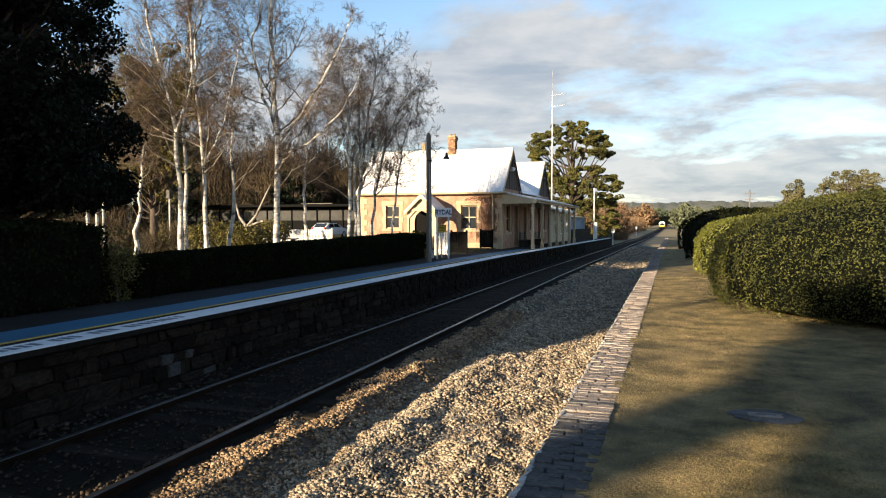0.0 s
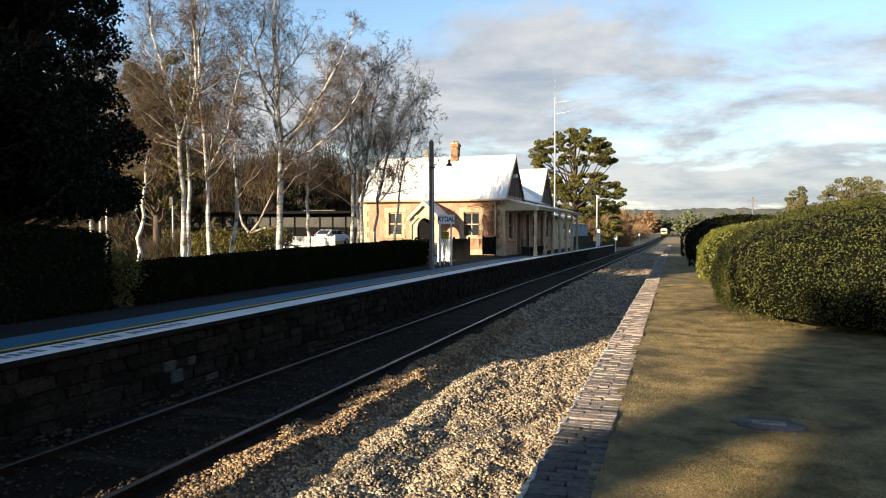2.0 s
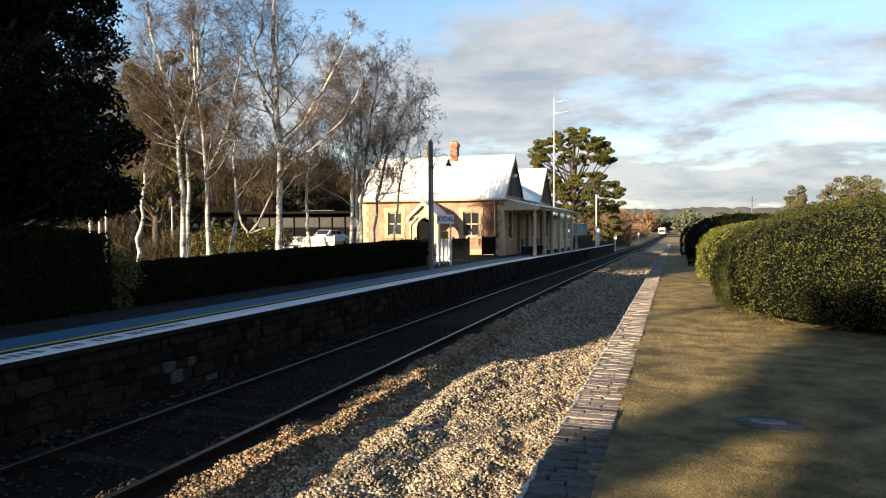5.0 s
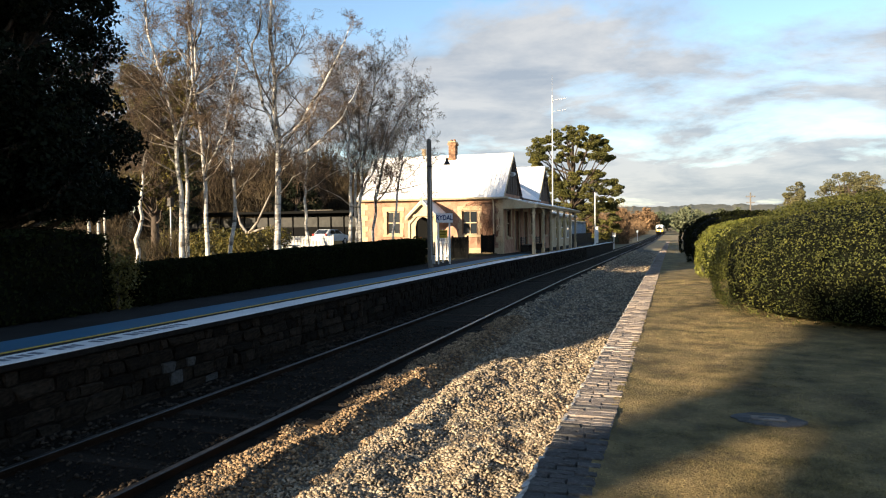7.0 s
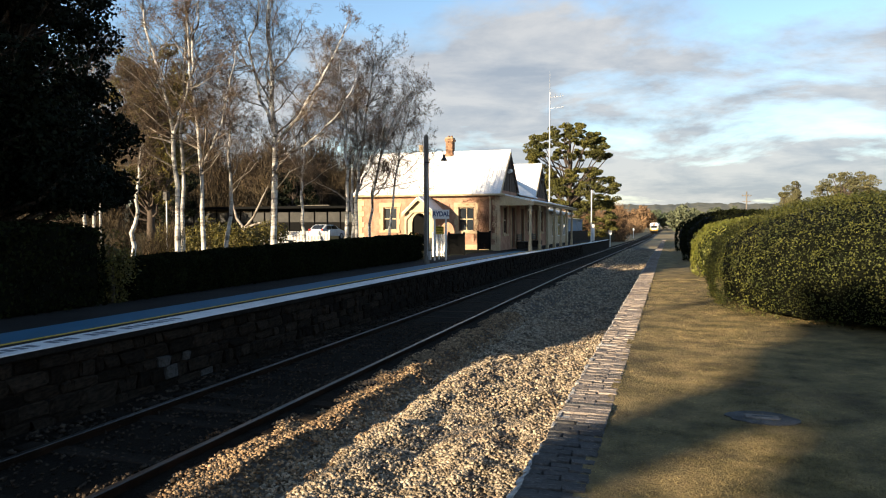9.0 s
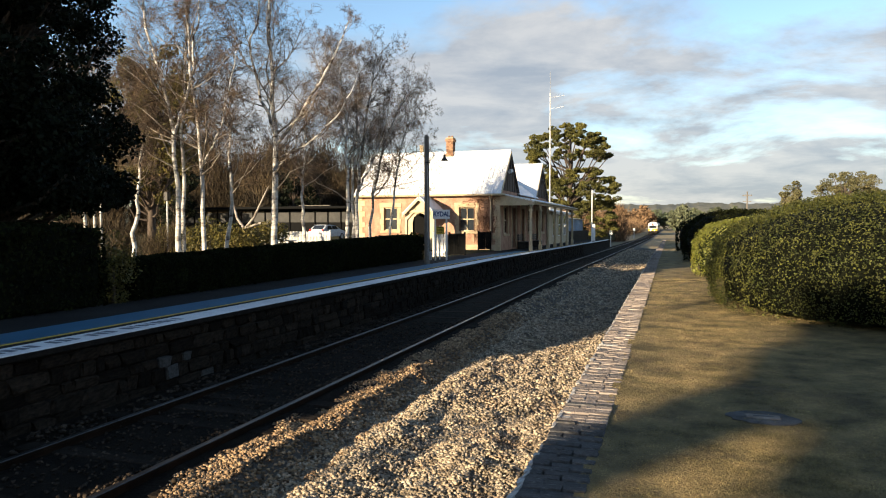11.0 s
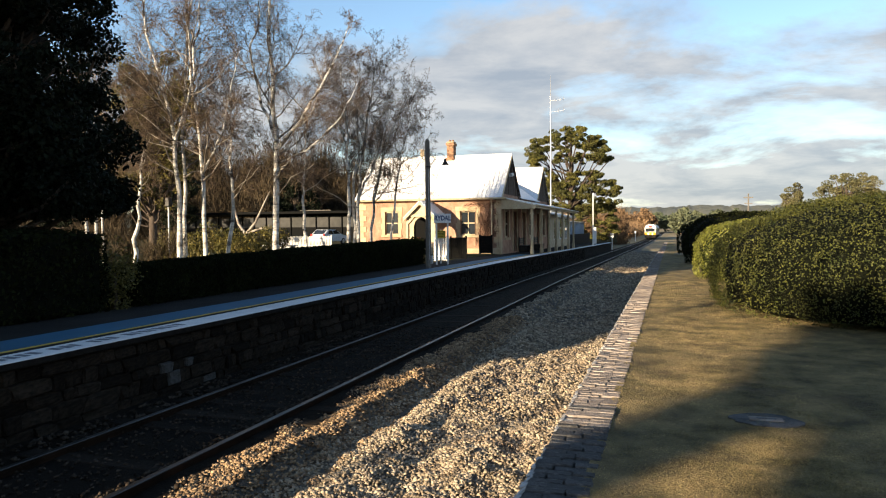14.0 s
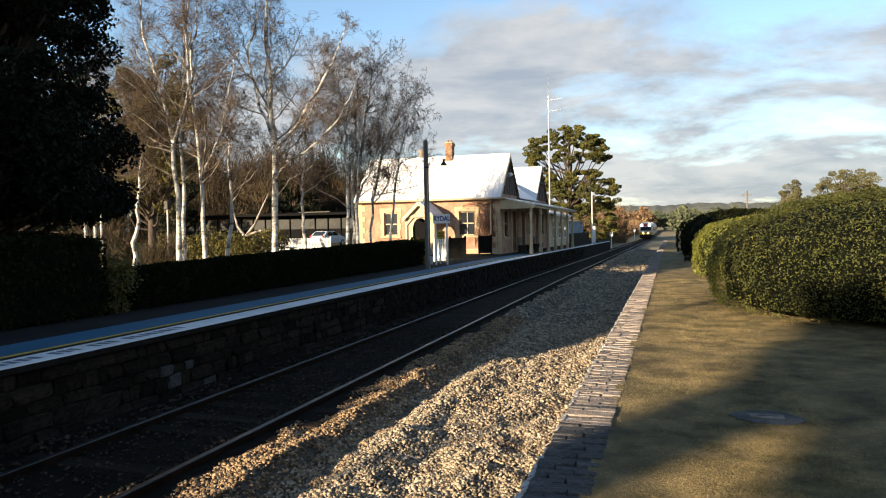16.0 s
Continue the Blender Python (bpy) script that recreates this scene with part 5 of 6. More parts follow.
def wall_creeper():
    """Bare creeper stems over the front wall."""
    rng = np.random.default_rng(71)
    c = empty("wall_creeper", (-10.3, FY - 0.015, 0), "bare reddish creeper climbing the stone wall", "climber")
    tb = Tubes(3)
    for _ in range(90):
        x, z = rng.normal(0.1, 0.45), rng.uniform(0.3, 1.5)
        d = rng.normal(0.0, 0.5)
        pts = []
        for k in range(9):
            pts.append((np.clip(x, -0.55, 0.8), rng.uniform(-0.03, 0.0), z))
            d += rng.normal(0, 0.35)
            x += math.sin(d) * 0.17
            z = min(z + abs(math.cos(d)) * 0.2, 2.95)
        tb.add(pts, np.linspace(0.013, 0.005, 9))
    for _ in range(40):
        x, z, d = rng.uniform(-1.6, 0.4), rng.uniform(2.45, 2.9), 0.0
        pts = []
        for k in range(7):
            pts.append((x, rng.uniform(-0.03, 0.0), np.clip(z, 2.2, 2.95)))
            x += rng.uniform(0.05, 0.2)
            z += rng.normal(0, 0.08)
        tb.add(pts, np.linspace(0.010, 0.004, 7))
    tb.make("stems", TWINE, c)


wall_creeper()


# ---- things on the platform ----
def lamp_pole():
    p = empty("lamp_pole", (-8.45, 24.5, 0), "weathered grey timber pole with a gooseneck lamp", "lamp post")
    bm = bmesh.new()
    rod(bm, (0, 0, 0), (-0.02, 0, 4.62), 0.105, 0.085, sides=14)
    rod(bm, (-0.02, 0, 4.62), (-0.02, 0, 4.70), 0.085, 0.05, sides=14)
    part("pole", bm, TIMBER_GREY, p)
    tb = Tubes(8)
    tb.add([(0.06, 0, 3.72), (0.16, 0, 3.80), (0.28, 0.0, 4.02), (0.42, 0, 4.16), (0.56, 0, 4.14), (0.65, 0, 4.03), (0.66, 0, 3.92)], [0.016] * 7)
    tb.make("gooseneck_arm", WHITE_PAINT, p)
    bm = bmesh.new()
    rod(bm, (0.66, 0, 3.86), (0.66, 0, 3.96), 0.045, sides=10)
    rod(bm, (0.66, 0, 3.74), (0.66, 0, 3.87), 0.13, 0.045, sides=16)
    part("shade", bm, IRON_DARK, p, "dark enamelled lamp shade")
    part("band", rod(bmesh.new(), (0, 0, 3.66), (0, 0, 3.72), 0.098, sides=14), IRON_DARK, p)
    part("junction_box", B(0.08, 0.16, -0.06, 0.06, 0.15, 0.45, bevel=0.01), STEEL, p)
    for k in range(2):
        part("conduit", rod(bmesh.new(), (0.06, -0.085 + k * 0.03, 0.3), (0.04, -0.075 + k * 0.03, 3.6), 0.012, sides=6), STEEL, p)


lamp_pole()


def name_sign():
    s = empty("station_sign", (-8.72, 27.0, 0), "white station name sign with blue letters on two posts", "sign", turn=38)
    part("board", B(-0.36, 0.36, -0.02, 0.02, 1.68, 2.02, bevel=0.012), SIGN_WHITE, s)
    cu = bpy.data.curves.new("lettering", "FONT")
    cu.body, cu.size, cu.align_x, cu.align_y, cu.extrude = "RYDAL", 0.27, "CENTER", "CENTER", 0.003
    cu.offset = 0.008
    tmp = new("lettering_outline", cu)
    bpy.context.view_layer.update()
    me = bpy.data.meshes.new_from_object(tmp.evaluated_get(bpy.context.evaluated_depsgraph_get()))
    bpy.data.objects.remove(tmp)
    t = link("lettering", me, SIGN_BLUE, s, "dark blue capital letters")
    t.matrix_basis = pose(0, -0.024, 1.85, 90, 0, 0) @ Matrix.Diagonal((0.84, 1, 1, 1))
    for z in (1.665, 2.02):
        part("border", B(-0.365, 0.365, -0.022, 0.022, z, z + 0.015), SIGN_WHITE, s)
    for x in (-0.24, 0.24):
        part("post", B(x - 0.03, x + 0.03, 0.022, 0.08, 0.0, 1.95, bevel=0.006), WHITE_PAINT, s)


name_sign()


def yellow_notice():
    n = empty("notice_board", (-9.08, 27.9, 0), "small olive-yellow notice on a white post", "sign", turn=20)
    part("board", B(-0.19, 0.19, -0.015, 0.015, 1.04, 1.36, bevel=0.008), SIGN_YELLOW, n)
    for k in range(4):
        part("text_bar", B(-0.14, 0.14 - 0.04 * (k % 2), -0.018, -0.012, 1.30 - k * 0.065, 1.325 - k * 0.065), FENCE_DARK, n)
    part("post", B(-0.025, 0.025, 0.016, 0.06, 0.0, 1.4), WHITE_PAINT, n)


yellow_notice()


def picket_fence(name, at, turn, count, pitch, width, height, mat, label, group, thick=0.02, solid=False):
    f = empty(name, at, label, "fence", group, turn=turn)
    half = count * pitch / 2
    for k in range(count):
        x = -half + (k + 0.5) * pitch
        bm = prism(bmesh.new(), [(x - width / 2, 0.04), (x + width / 2, 0.04), (x + width / 2, height - width * 0.6), (x, height), (x - width / 2, height - width * 0.6)], "y", -thick, 0) if not solid \
            else B(x - width / 2, x + width / 2, -thick, 0, 0.04, height, bevel=0.004)
        part("picket", bm, mat, f)
    for z in (0.22, height * 0.78):
        part("fence_rail", B(-half, half, 0.0, 0.04, z - 0.04, z + 0.04), mat, f)
    for x in (-half - 0.03, half + 0.03):
        part("post", B(x - 0.045, x + 0.045, -0.04, 0.06, 0, height + 0.07, bevel=0.01), mat, f)


picket_fence("picket_gate", (-9.72, 29.9, 0), 0, 5, 0.105, 0.075, 1.05, WHITE_PAINT, "white-painted picket gate beside the hedge", "platform fences")
picket_fence("fence_panel", (-9.62, 32.2, 0), 8, 5, 0.135, 0.132, 1.02, FENCE_DARK, "dark boarded fence panel at the platform entrance", "dark fence panels", solid=True)
picket_fence("fence_panel", (-10.0, 38.9, 0), 4, 5, 0.125, 0.122, 1.02, FENCE_DARK, "dark boarded fence panel at the platform entrance", "dark fence panels", solid=True)


def plain_post(name, at, height, r, mat, label, category, tip=None):
    p = empty(name, at, label, category)
    part("shaft", rod(bmesh.new(), (0, 0, 0), (0, 0, height), r, tip or r, sides=12), mat, p)
    part("base_plate", B(-r * 2, r * 2, -r * 2, r * 2, -0.02, 0.03), mat, p)
    return p


post = plain_post("lamp_post", (-7.25, 70.0, -0.24), 4.95, 0.06, WHITE_PAINT, "plain white platform post at the far end", "post", 0.07)
part("cap", rod(bmesh.new(), (0, 0, 4.95), (0, 0, 5.07), 0.1, 0.03, sides=12), WHITE_PAINT, post)
cabinet = empty("white_cabinet", (-7.9, 78, -0.295), "narrow white equipment cabinet on the platform", "cabinet")
part("body", B(-0.17, 0.17, -0.2, 0.2, 0.0, 1.75, bevel=0.02), WHITE_PAINT, cabinet)
part("lid", B(-0.2, 0.2, -0.23, 0.23, 1.75, 1.82, bevel=0.02), STEEL, cabinet)

mast = plain_post("radio_mast", (-10.4, 64.2, 0), 13.3, 0.075, STEEL, "tall thin pale steel radio mast behind the verandah", "mast", 0.05)
part("whip", rod(bmesh.new(), (0, 0, 13.3), (0, 0, 15.2), 0.022, 0.014, sides=6), STEEL, mast)
for z in (11.9, 12.9):
    part("boom", rod(bmesh.new(), (0, 0, z), (1.25, 0, z + 0.12), 0.018, sides=6), STEEL, mast)
    for k in range(4):
        part("dipole", rod(bmesh.new(), (0.5 + k * 0.22, -0.1, z - 0.12 + k * 0.02), (0.5 + k * 0.22, 0.1, z + 0.28 + k * 0.02), 0.014, sides=5), STEEL, mast)


def blue_shed():
    s = empty("blue_shed", (0, 0, 0), "low blue sheeted shed beyond the platform fence", "shed")
    part("wall", B(-13.0, -10.2, 73.0, 88.0, -0.6, 2.05), TARP_BLUE, s)
    for k in range(14):
        y = 73.4 + k * 1.08
        part("stud", B(-10.2, -10.16, y, y + 0.06, 0.0, 2.05), STEEL, s)
    part("roof", sheet(bmesh.new(), [(-9.95, 72.8, 2.1), (-9.95, 88.2, 2.1), (-13.2, 88.2, 2.5), (-13.2, 72.8, 2.5)], 0.05), STEEL, s)


blue_shed()
far_fence = empty("board_fence", (-9.45, 70.0, 0), "dark boarded fence along the back of the platform", "fence", "dark fence panels")
for k in range(60):
    part("board", B(-0.02, 0.0, k * 0.29, k * 0.29 + 0.28, -0.4, 0.8), FENCE_DARK, far_fence)


def marker(at, height, label):
    m = empty("trackside_sign", at, label, "sign", "white trackside markers")
    part("post", rod(bmesh.new(), (0, 0, -0.1), (0, 0, height), 0.06, sides=8), WHITE_PAINT, m)
    part("plate", B(-0.20, 0.20, -0.05, -0.02, height - 0.55, height, bevel=0.01), SIGN_WHITE, m)


marker((-7.55, 97.0, -1.47), 2.15, "white rectangular trackside marker on a post")
marker((-8.2, 175.0, -1.8), 2.4, "white rectangular trackside marker on a post")


# ---- the yard behind the birches ----
def car():
    c = empty("hatchback_car", (-32.6, 64.0, -0.02), "white hatchback car parked beyond the picket fence", "car", turn=-6)
    side = [(-2.0, 0.32), (2.02, 0.32), (2.06, 0.72), (1.75, 0.90), (0.95, 1.0), (0.25, 1.44), (-1.2, 1.48), (-1.78, 1.12), (-2.03, 0.95)]
    bm = prism(bmesh.new(), side, "x", -0.86, 0.86)
    for v in bm.verts:
        if v.co.z > 1.05:
            v.co.x *= 0.84
    bmesh.ops.bevel(bm, geom=list(bm.edges), offset=0.05, segments=2, affect="EDGES")
    part("body", bm, CAR_WHITE, c)
    part("rear_window", sheet(bmesh.new(), [(-0.62, -1.88, 1.03), (0.62, -1.88, 1.03), (0.58, -1.36, 1.42), (-0.58, -1.36, 1.42)], -0.02), GLASS, c)
    part("windscreen", sheet(bmesh.new(), [(-0.65, 0.98, 1.02), (0.65, 0.98, 1.02), (0.58, 0.34, 1.42), (-0.58, 0.34, 1.42)], -0.02), GLASS, c)
    for s in (-1, 1):
        for y0, y1, ta, tb_ in ((-1.45, -0.55, -1.15, -0.58), (-0.48, 0.72, -0.45, 0.22)):
            bm = bmesh.new()
            vs = [bm.verts.new(p) for p in ((s * 0.868, y0, 1.04), (s * 0.868, y1, 1.04), (s * 0.755, tb_, 1.40), (s * 0.755, ta, 1.40))]
            bm.faces.new(vs)
            bmesh.ops.solidify(bm, geom=list(bm.faces), thickness=0.03)
            part("side_window", bm, GLASS, c)
        for y in (-1.25, 1.28):
            w = part("wheel", rod(bmesh.new(), (s * 0.70, y, 0.32), (s * 0.88, y, 0.32), 0.32, sides=20), RUBBER, c)
            part("rim", rod(bmesh.new(), (s * 0.87, y, 0.32), (s * 0.895, y, 0.32), 0.20, sides=14), ALLOY, w)
        part("tail_light", B(s * 0.72 - 0.1, s * 0.72 + 0.1, -2.07, -1.95, 0.86, 1.06, bevel=0.02), RED_LENS, c)
    part("bumper", B(-0.84, 0.84, -2.09, -1.97, 0.36, 0.62, bevel=0.04), CAR_WHITE, c)


car()
picket_fence("picket_fence", (-27.5, 50.0, 0), 22, 34, 0.115, 0.08, 0.95, WHITE_PAINT, "low white picket fence at the edge of the car park", "yard fences")


def shed_row():
    s = empty("open_shed", (0, 0, 0), "long dark open shed with pale sheet walls", "shed")
    n = 15
    for k in range(n):
        x = -66 + k * 1.9
        part("panel", B(x, x + 1.78, 85.0, 85.05, 1.8, 3.15), FENCE_IRON, s)
        part("post", B(x - 0.11, x - 0.01, 84.85, 85.0, 0.0, 3.6), FENCE_DARK, s)
    part("lower_wall", B(-66, -37.5, 85.0, 85.2, 0.0, 1.78), FENCE_DARK, s)
    part("roof", sheet(bmesh.new(), [(-67, 83.2, 3.9), (-37, 83.2, 3.9), (-37, 90, 3.7), (-67, 90, 3.7)], 0.3), FENCE_DARK, s)
    part("gutter", B(-46.5, -42.0, 83.1, 83.18, 3.95, 4.03), TIMBER_GREY, s, "weathered pale gutter edge")


shed_row()


def sliver_bush(name, at, half, n, length, mat, label, category, seed, group="", thick=0.03, up=0.8, kind=""):
    """A bare thicket: many thin rising twigs that fill an uneven form, over a few stems."""
    rng = np.random.default_rng(seed)
    b = empty(name, at, label, category, group, kind)
    half = np.asarray(half, float)
    lumps = rng.normal(size=(max(6, n // 900), 3))
    lumps = lumps / np.linalg.norm(lumps, axis=1)[:, None] * rng.uniform(0.2, 0.8, (len(lumps), 1)) * half
    lumps[:, 2] = rng.uniform(0.12, 0.85, len(lumps)) * half[2]
    c = lumps[rng.integers(0, len(lumps), n)] + rng.normal(0, 0.24, (n, 3)) * half
    c[:, 2] = np.abs(c[:, 2])
    d = rng.normal(size=(n, 3)) * 0.55 + c / half * 0.5 + np.array([0, 0, up])
    d /= np.linalg.norm(d, axis=1)[:, None]
    w = np.cross(d, rng.normal(size=(n, 3)))
    w /= np.linalg.norm(w, axis=1)[:, None] + 1e-9
    s = (length * rng.uniform(0.5, 1.3, n))[:, None]
    v = np.stack([c - d * s, c - w * thick, c + d * s, c + w * thick], 1).reshape(-1, 3)
    v[:, 2] = np.maximum(v[:, 2], 0.0)
    arrays("twig_mass", v, np.arange(4 * n).reshape(-1, 4), mat, b)
    tb = Tubes(5)
    for q in lumps[:14]:
        tb.add(np.array([(q[0] * 0.3, q[1] * 0.3, -0.1), (q[0] * 0.6, q[1] * 0.6, q[2] * 0.5), q]), [half[2] * 0.022, half[2] * 0.015, half[2] * 0.006])
    tb.make("stem_mass", BARK_DARK, b)


rng0 = random.Random(3)
for k in range(19):
    x = -110 + k * 4.4
    sliver_bush("bare_thicket", (x, 97 + rng0.uniform(-4, 5) + abs(x + 60) * 0.1, 0), (5.0, 3.0, rng0.uniform(10.5, 13.5) * (1.0 if x < -50 else 0.62)), 19000, 0.7, SCRUB, "tall brown leafless thicket behind the yard", "shrub", 200 + k, "thicket behind the yard", 0.045)
for k, (x, y, h) in enumerate(((-21.5, 22.5, 1.9), (-19.6, 21.8, 1.8), (-18.0, 21.8, 1.7), (-23.5, 23.5, 2.0))):
    sliver_bush("bare_shrub", (x, y, 0), (0.9, 0.8, h * 0.75), 1500, 0.35, SCRUB, "reddish bare twiggy shrub behind the hedge", "shrub", 230 + k, "garden shrubs", 0.006)


def leaf_shrub(at, half, mat, n, size, label, seed, group="garden shrubs"):
    rng = np.random.default_rng(seed)
    s = empty("garden_shrub", at, label, "shrub", group)
    v, f = leaf_cloud(crown_points(rng, ball_clumps(seed, 14, (0, 0, half[2] * 0.6), (half[0], half[1], half[2] * 0.55), 0.1), n // 14, half[2] * 0.25, half[2] * 0.5, 0.8), size, rng)
    v[:, 2] = np.maximum(v[:, 2], 0.0)
    arrays("foliage", v, f, mat, s)
    part("stem", rod(bmesh.new(), (0, 0, 0), (0, 0, half[2] * 0.7), 0.04, 0.02), BARK_DARK, s)


for k, (x, y, hx, h) in enumerate(((-20.4, 27.6, 1.2, 1.35), (-18.6, 27.4, 1.0, 1.3), (-18.9, 30.0, 1.1, 1.4), (-19.6, 28.6, 1.0, 1.3), (-9.72, 10.52, 0.13, 0.95), (-13.6, 36.5, 1.0, 0.8), (-22.5, 28.5, 1.2, 1.3))):
    leaf_shrub((x, y, 0), (hx, hx, h), SHRUB_LEAF if k != 5 else HEDGE, 2200, 0.06 if k != 4 else 0.03, "yellow-green leafy garden shrub behind the hedge", 240 + k)

for k, (x, y, h) in enumerate(((-62, 78, 11), (-52, 92, 9), (-74, 70, 12), (-84, 78, 13))):
    leafy_tree("background_tree", (x, y, 0), h * 0.8, 0.3, ball_clumps(260 + k, 46, (0, 0, h * 0.55), (3.4, 3.0, h * 0.48)), 120, 0.6, 1.2, 0.2, CONIFER, BARK_DARK, "dark evergreen tree behind the yard", 270 + k, 0.8, "trees behind the yard")

yard_post = plain_post("yard_lamp", (-19.1, 23.6, 0), 2.4, 0.035, STEEL, "thin grey post in the yard", "post")
part("lamp_head", B(-0.1, 0.1, -0.1, 0.1, 2.4, 2.75, bevel=0.02), IRON_DARK, yard_post)



def pruned_tree():
    t = empty("pruned_tree", (-29.1, 44.0, 0), "bare pruned fruit tree with pale forked limbs", "tree")
    tb = Tubes(7)
    tb.add([(0, 0, -0.1), (-0.1, 0, 0.7), (0.1, 0, 1.2)], [0.16, 0.13, 0.11])
    tb.add([(0.1, 0, 1.15), (-0.5, 0, 1.9), (-0.8, 0, 2.9), (-0.9, 0, 3.6)], [0.11, 0.09, 0.06, 0.03])
    tb.add([(0.1, 0, 1.15), (0.9, 0, 2.0), (1.6, 0, 3.3), (2.1, 0, 4.2)], [0.11, 0.09, 0.06, 0.03])
    tb.add([(0.2, 0, 1.2), (1.2, 0, 1.55), (2.6, 0, 1.6)], [0.09, 0.08, 0.03])
    tb.make("trunk", BARK_GREY, t)


pruned_tree()
table = empty("garden_bench", (-18.6, 31.2, 0), "low pale garden bench behind the hedge", "bench")
part("seat", B(-0.9, 0.9, -0.2, 0.2, 0.62, 0.68, bevel=0.01), WHITE_PAINT, table)
for x in (-0.7, 0.7):
    part("leg", B(x - 0.05, x + 0.05, -0.15, 0.15, 0.0, 0.62), TIMBER_GREY, table)


# ---- distance ----
for k in range(18):
    y = 112 + k * 13
    h = 7.4 + k * 0.38 if y < 165 else 6.4
    near = 136 < y < 158
    sliver_bush("bare_thicket", ((-10.4 if near else (-12.4 if y < 165 else -13.6) - rng0.uniform(0, 2.5)), y, -1.1 - float(fall(y))), (3.0 if near else 3.6 + 0.1 * k, 7.0, h * 0.66), 6000 if near else 4200, 0.55, SCRUB_FAR, "orange-brown leafless thicket beside the line", "shrub", 300 + k, "thicket beside the line", 0.04)


# Added tree hidden in the thicket; its shadow falls on the passing train.
leafy_tree("train_shade_tree", (-10.9, 153.5, -1.8), 5, 0.2, ball_clumps(95, 90, (0, 0, 4.0), (2.4, 3.4, 3.2), 0.1), 200, 0.5, 0.9, 0.16, SCRUB_FAR, BARK_DARK, "dense russet tree added in the thicket to shade the train", 96)


def far_trees(name, spots, size, leaf, label, seed, per=700, ls=0.5):
    """Distant trees too many to count, one mass of leaf clumps."""
    rng = np.random.default_rng(seed)
    pts = []
    for x, y, z, w, h in spots:
        pts.append(crown_points(rng, ball_clumps(int(abs(x * 7 + y)) % 9999, 12, (x, y, z + h * 0.55), (w, w, h * 0.42), 0.2), per // 12, h * 0.12, h * 0.24, 0.8))
    v, f = leaf_cloud(np.concatenate(pts), ls, rng)
    tagged(arrays(name, v, f, leaf), label, "woodland", kind="stuff")


rngf = random.Random(9)
far_trees("far_wood", [(rngf.uniform(3, 120), rngf.uniform(330, 480), -1.9, rngf.uniform(4, 7), rngf.uniform(8, 13)) for _ in range(50)], 1, FAR_WOOD, "olive-green trees across the end of the line", 91, 600, 0.7)
far_trees("far_wood", [(rngf.uniform(-22, 40), rngf.uniform(485, 560), -1.9, rngf.uniform(5, 8), rngf.uniform(11, 15)) for _ in range(34)], 1, FAR_WOOD, "olive-green trees across the end of the line", 94, 700, 0.8)
far_trees("russet_wood", [(rngf.uniform(-60, -12), rngf.uniform(380, 480), -1.9, rngf.uniform(4, 7), rngf.uniform(11, 14)) for _ in range(34)], 1, SCRUB_FAR, "russet winter trees beyond the thicket", 97, 800, 0.7)
far_trees("far_wood", [(rngf.uniform(8, 70), rngf.uniform(170, 300), -1.9, rngf.uniform(3, 5), rngf.uniform(5, 7)) for _ in range(26)], 1, FAR_WOOD, "olive-green trees beside the line", 92, 700, 0.5)
far_trees("far_wood", [(-118 + rngf.uniform(-26, 22), 300 + rngf.uniform(-15, 15), 16 - 0.012 * k * k, 6, 12) for k in range(16)], 1, FAR_WOOD, "wooded hill behind the station", 93, 500, 0.8)


def hills():
    n, xs, v = 1200, np.linspace(-2400, 2400, 1200), []
    for i, x in enumerate(xs):
        y = 1900 - abs(x) * 0.25
        h = 54 + 10 * noise.noise(Vector((x * 0.0016, 2.0, 0))) + 5 * noise.noise(Vector((x * 0.006, 5, 0))) + 4.5 * noise.noise(Vector((x * 0.035, 9, 0))) + 3.5 * noise.noise(Vector((x * 0.13, 4, 0)))
        v += [(x, y - 500, -2), (x, y - 200, h * 0.45), (x, y, h), (x, y + 300, -2)]
    f = [(i * 4 + k, i * 4 + 4 + k, i * 4 + 5 + k, i * 4 + 1 + k) for i in range(n - 1) for k in range(3)]
    tagged(arrays("backdrop_hill", v, f, HILL, smooth=True), "low wooded hills on the horizon with haze in their colour", "hills", kind="structure")


hills()
ppole = plain_post("power_pole", (11.4, 120, -1), 7.6, 0.13, TIMBER_GREY, "timber power pole with a crossarm", "pole", 0.10)
part("crossarm", B(-0.7, 0.7, -0.06, 0.06, 6.9, 7.02), TIMBER_GREY, ppole)
part("crossarm", B(-0.6, 0.6, -0.06, 0.06, 6.0, 6.1), TIMBER_GREY, ppole)
for x in (-0.6, -0.25, 0.25, 0.6):
    part("insulator", rod(bmesh.new(), (x, 0, 7.02), (x, 0, 7.18), 0.04, 0.03, sides=6), TIMBER_GREY, ppole)


# ---- stones and bricks ----
def chip_mesh(name, mat, rng, jitter, bevel):
    me = bpy.data.meshes.new(name)
    bm = B(-0.5, 0.5, -0.5, 0.5, -0.5, 0.5, bevel=bevel)
    for v in bm.verts:
        v.co += Vector((rng.uniform(-1, 1) * jitter, rng.uniform(-1, 1) * jitter, rng.uniform(-1, 1) * jitter))
    bm.to_mesh(me)
    bm.free()
    me.materials.append(mat)
    return me


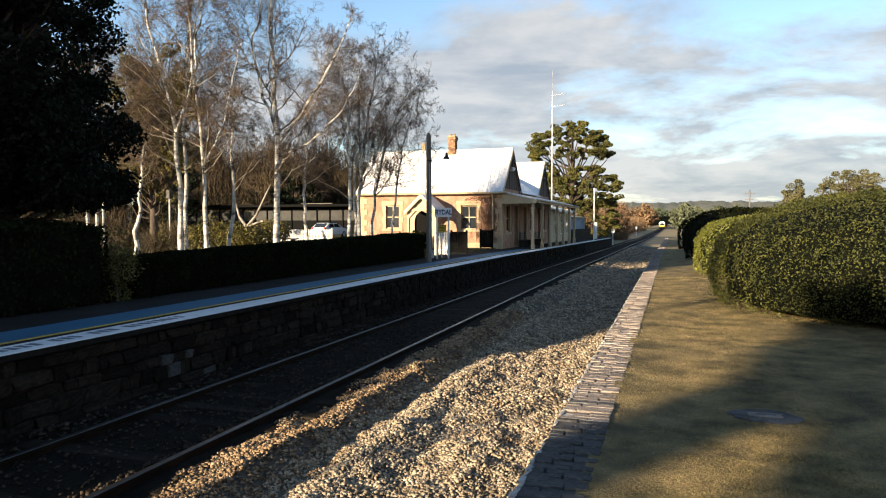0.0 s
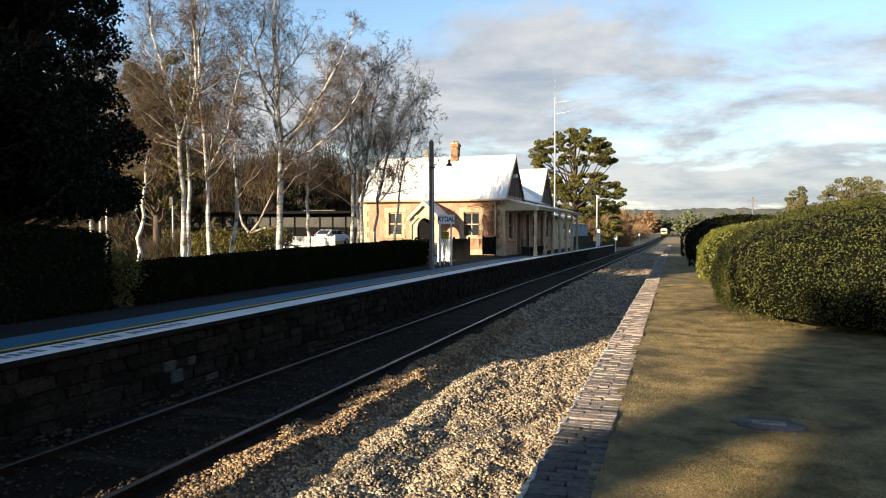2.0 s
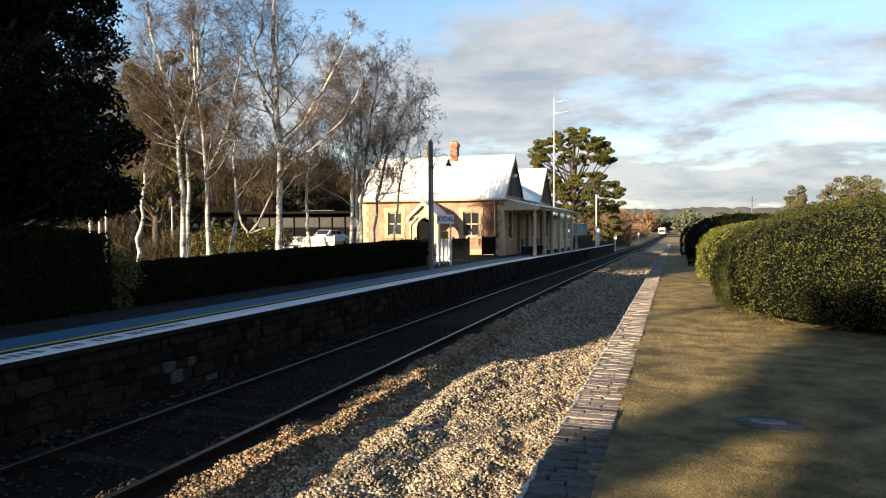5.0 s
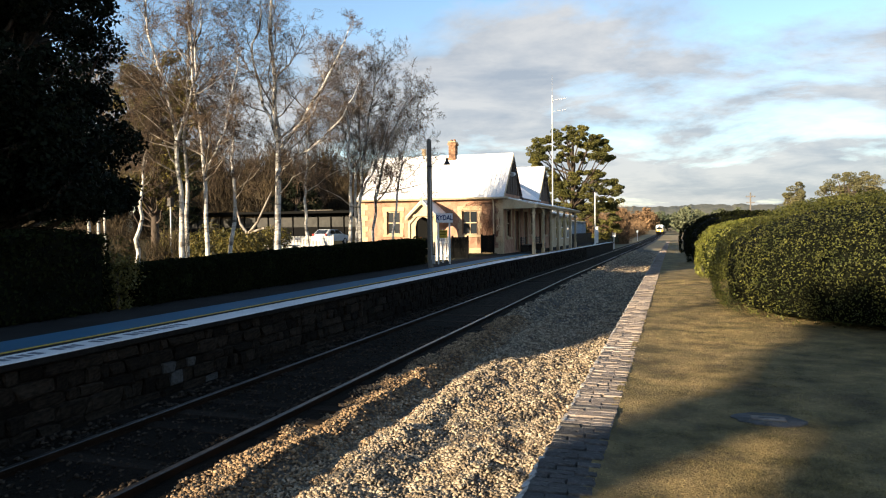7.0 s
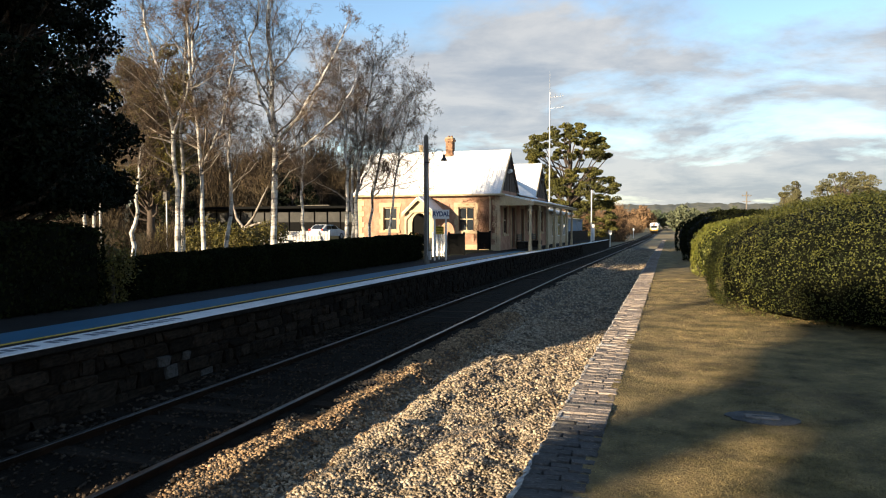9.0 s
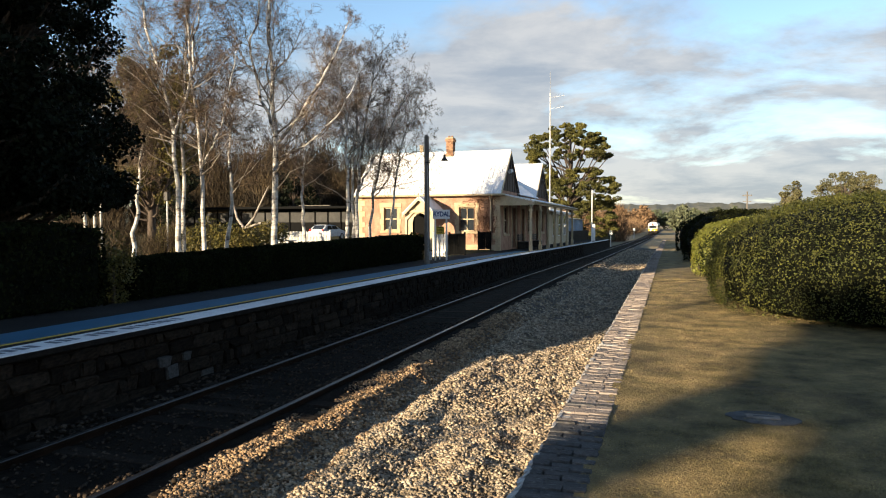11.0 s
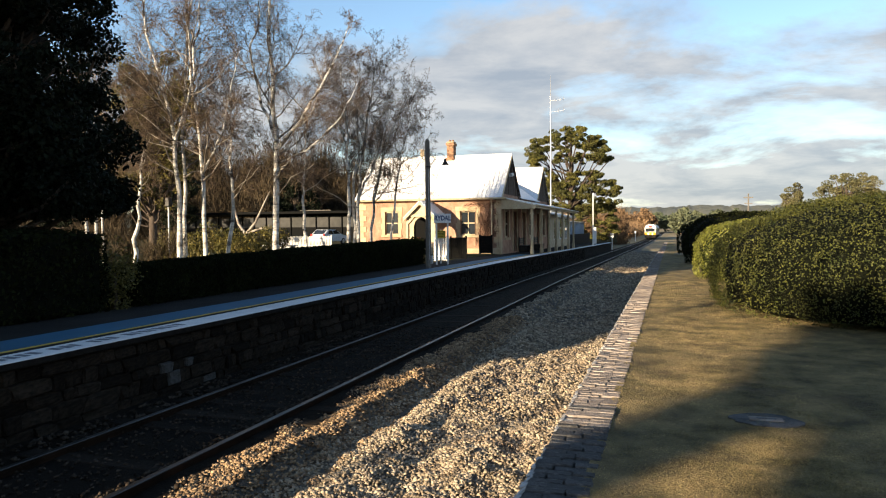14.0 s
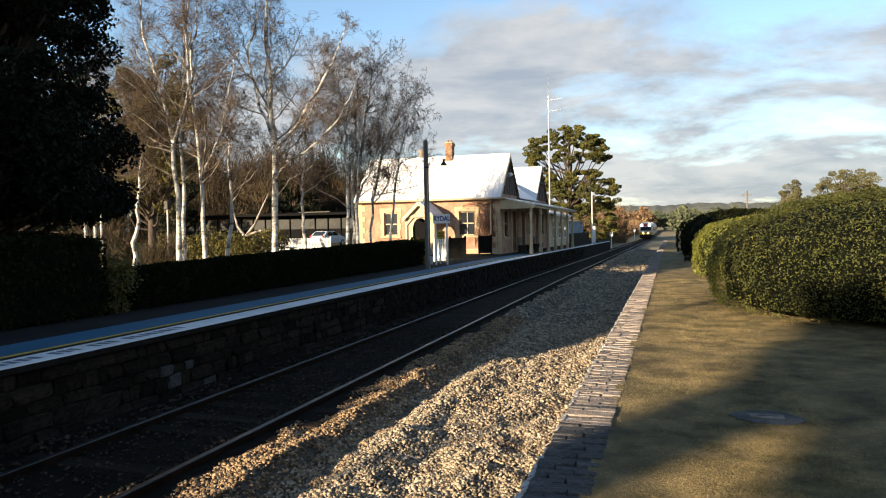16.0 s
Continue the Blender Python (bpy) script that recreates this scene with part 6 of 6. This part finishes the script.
def rubble_wall():
    """Rough coursed stones on the platform's face, single ones where they can be told apart."""
    rng = random.Random(12)
    wall = bpy.data.objects["platform_wall"]
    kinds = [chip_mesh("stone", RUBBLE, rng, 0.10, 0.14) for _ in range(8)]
    pale = [chip_mesh("pale_stone", PALE_STONE, rng, 0.07, 0.10) for _ in range(3)]
    far_v, far_f, made = [], [], 0
    y = 4.6
    tops = [-0.11, -0.27, -0.47, -0.62, -0.83, -1.02]
    for c in range(5):
        z1, z0 = tops[c], tops[c + 1]
        y = 4.4 + rng.uniform(0, 0.3)
        while y < 60:
            w = rng.choice((rng.uniform(0.14, 0.3), rng.uniform(0.3, 0.6)))
            pos = (EDGE_L - 0.085 + rng.uniform(-0.015, 0.012), y + w / 2, (z0 + z1) / 2 - float(fall(y)))
            size = (0.10 + rng.uniform(0, 0.07), w - 0.012, (z1 - z0) * rng.uniform(0.84, 1.04))
            m = Matrix.LocRotScale(pos, Euler((rng.uniform(-0.04, 0.04), 0, rng.uniform(-0.03, 0.03))), size)
            if y < 16.2 and made < 300:
                white = 8.2 < y < 9.8 and c in (2, 3, 4) and w < 0.34 and rng.random() < 0.4
                ob = new("stone", rng.choice(pale if white else kinds))
                ob.matrix_basis = m
                ob.parent = wall
                made += 1
            else:
                me = rng.choice(kinds)
                b = len(far_v)
                far_v += [tuple(m @ v.co) for v in me.vertices]
                far_f += [tuple(b + i for i in p.vertices) for p in me.polygons]
            y += w
    me = bpy.data.meshes.new("stonework")
    me.from_pydata(far_v, [], far_f)
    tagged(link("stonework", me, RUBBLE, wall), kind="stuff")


rubble_wall()


def brick_edge():
    """Bricks laid across the edge of the disused platform, flaked with old paint at the lip."""
    rng = random.Random(17)
    wall = bpy.data.objects["old_platform_wall"]
    kinds = [chip_mesh("brick", COPING, rng, 0.02, 0.035) for _ in range(6)]
    # Darker bricks at the near end carry the tree shade in their colour.
    shade_bricks = [chip_mesh("shaded_brick", COPING_DARK, rng, 0.025, 0.045) for _ in range(4)]
    flaked = [chip_mesh("painted_brick", PAINT_FLAKE, rng, 0.03, 0.05) for _ in range(2)]
    far_v, far_f = [], []
    pitch, row, y = 0.076, 0, 2.9
    while y < END_Y:
        first = (0.23 if row % 2 else 0.12) + rng.uniform(-0.03, 0.03)
        for x0, x1 in ((EDGE_R, EDGE_R + first), (EDGE_R + first + 0.002, EDGE_R + 0.36)):
            lip = x0 == EDGE_R
            pos = ((x0 + x1) / 2 + rng.uniform(-0.006, 0.006) - (rng.uniform(0, 0.005) if lip else 0), y + pitch / 2, -0.045 - float(fall(y)) + rng.uniform(-0.008, 0.008))
            m = Matrix.LocRotScale(pos, Euler((rng.uniform(-0.03, 0.03), rng.uniform(-0.02, 0.02), rng.uniform(-0.02, 0.02))), (x1 - x0 - 0.004, pitch - rng.uniform(0.006, 0.014), 0.11))
            if row < 150:
                ob = new("brick", rng.choice(flaked) if lip and rng.random() < (0.0 if y < 4.6 else 0.02) else rng.choice(shade_bricks if rng.random() < np.interp(y, [4.6, 5.4, 8.0], [1.0, 0.12, 0.03]) else kinds))
                ob.matrix_basis = m
                ob.parent = wall
            else:
                me = rng.choice(kinds)
                b = len(far_v)
                far_v += [tuple(m @ v.co) for v in me.vertices]
                far_f += [tuple(b + i for i in p.vertices) for p in me.polygons]
        y += pitch
        row += 1
    # crumbs of old white paint that cling to the lip
    chip = chip_mesh("paint_crumb", PAINT_FLAKE, rng, 0.16, 0.1)
    pv, pf, y = [], [], 3.2
    while y < 46:
        w = rng.uniform(0.03, 0.14)
        if rng.random() < 0.72:
            m = Matrix.LocRotScale((EDGE_R + rng.uniform(-0.004, 0.008), y + w / 2, 0.004 - float(fall(y)) + rng.uniform(-0.012, 0.004)), Euler((0, 0, rng.uniform(-0.15, 0.15))), (rng.uniform(0.012, 0.035), w, 0.022))
            b = len(pv)
            pv += [tuple(m @ v.co) for v in chip.vertices]
            pf += [tuple(b + i for i in p.vertices) for p in chip.polygons]
        y += w
    me = bpy.data.meshes.new("paint_crumbs")
    me.from_pydata(pv, [], pf)
    tagged(link("paint_crumbs", me, PAINT_FLAKE, wall), kind="stuff")
    me = bpy.data.meshes.new("brickwork")
    me.from_pydata(far_v, [], far_f)
    tagged(link("brickwork", me, COPING, wall), kind="stuff")


brick_edge()


# ---- what moves ----
def motions():
    start, speed = TRAIN_START, TRAIN_SPEED
    walk(TRAIN, [(t, pose(TRACK_X, start - speed * t, RAIL_Z - float(fall(start - speed * t)))) for t in range(17)])


TRAIN_START, TRAIN_SPEED = 390.0, 14.1
motions()
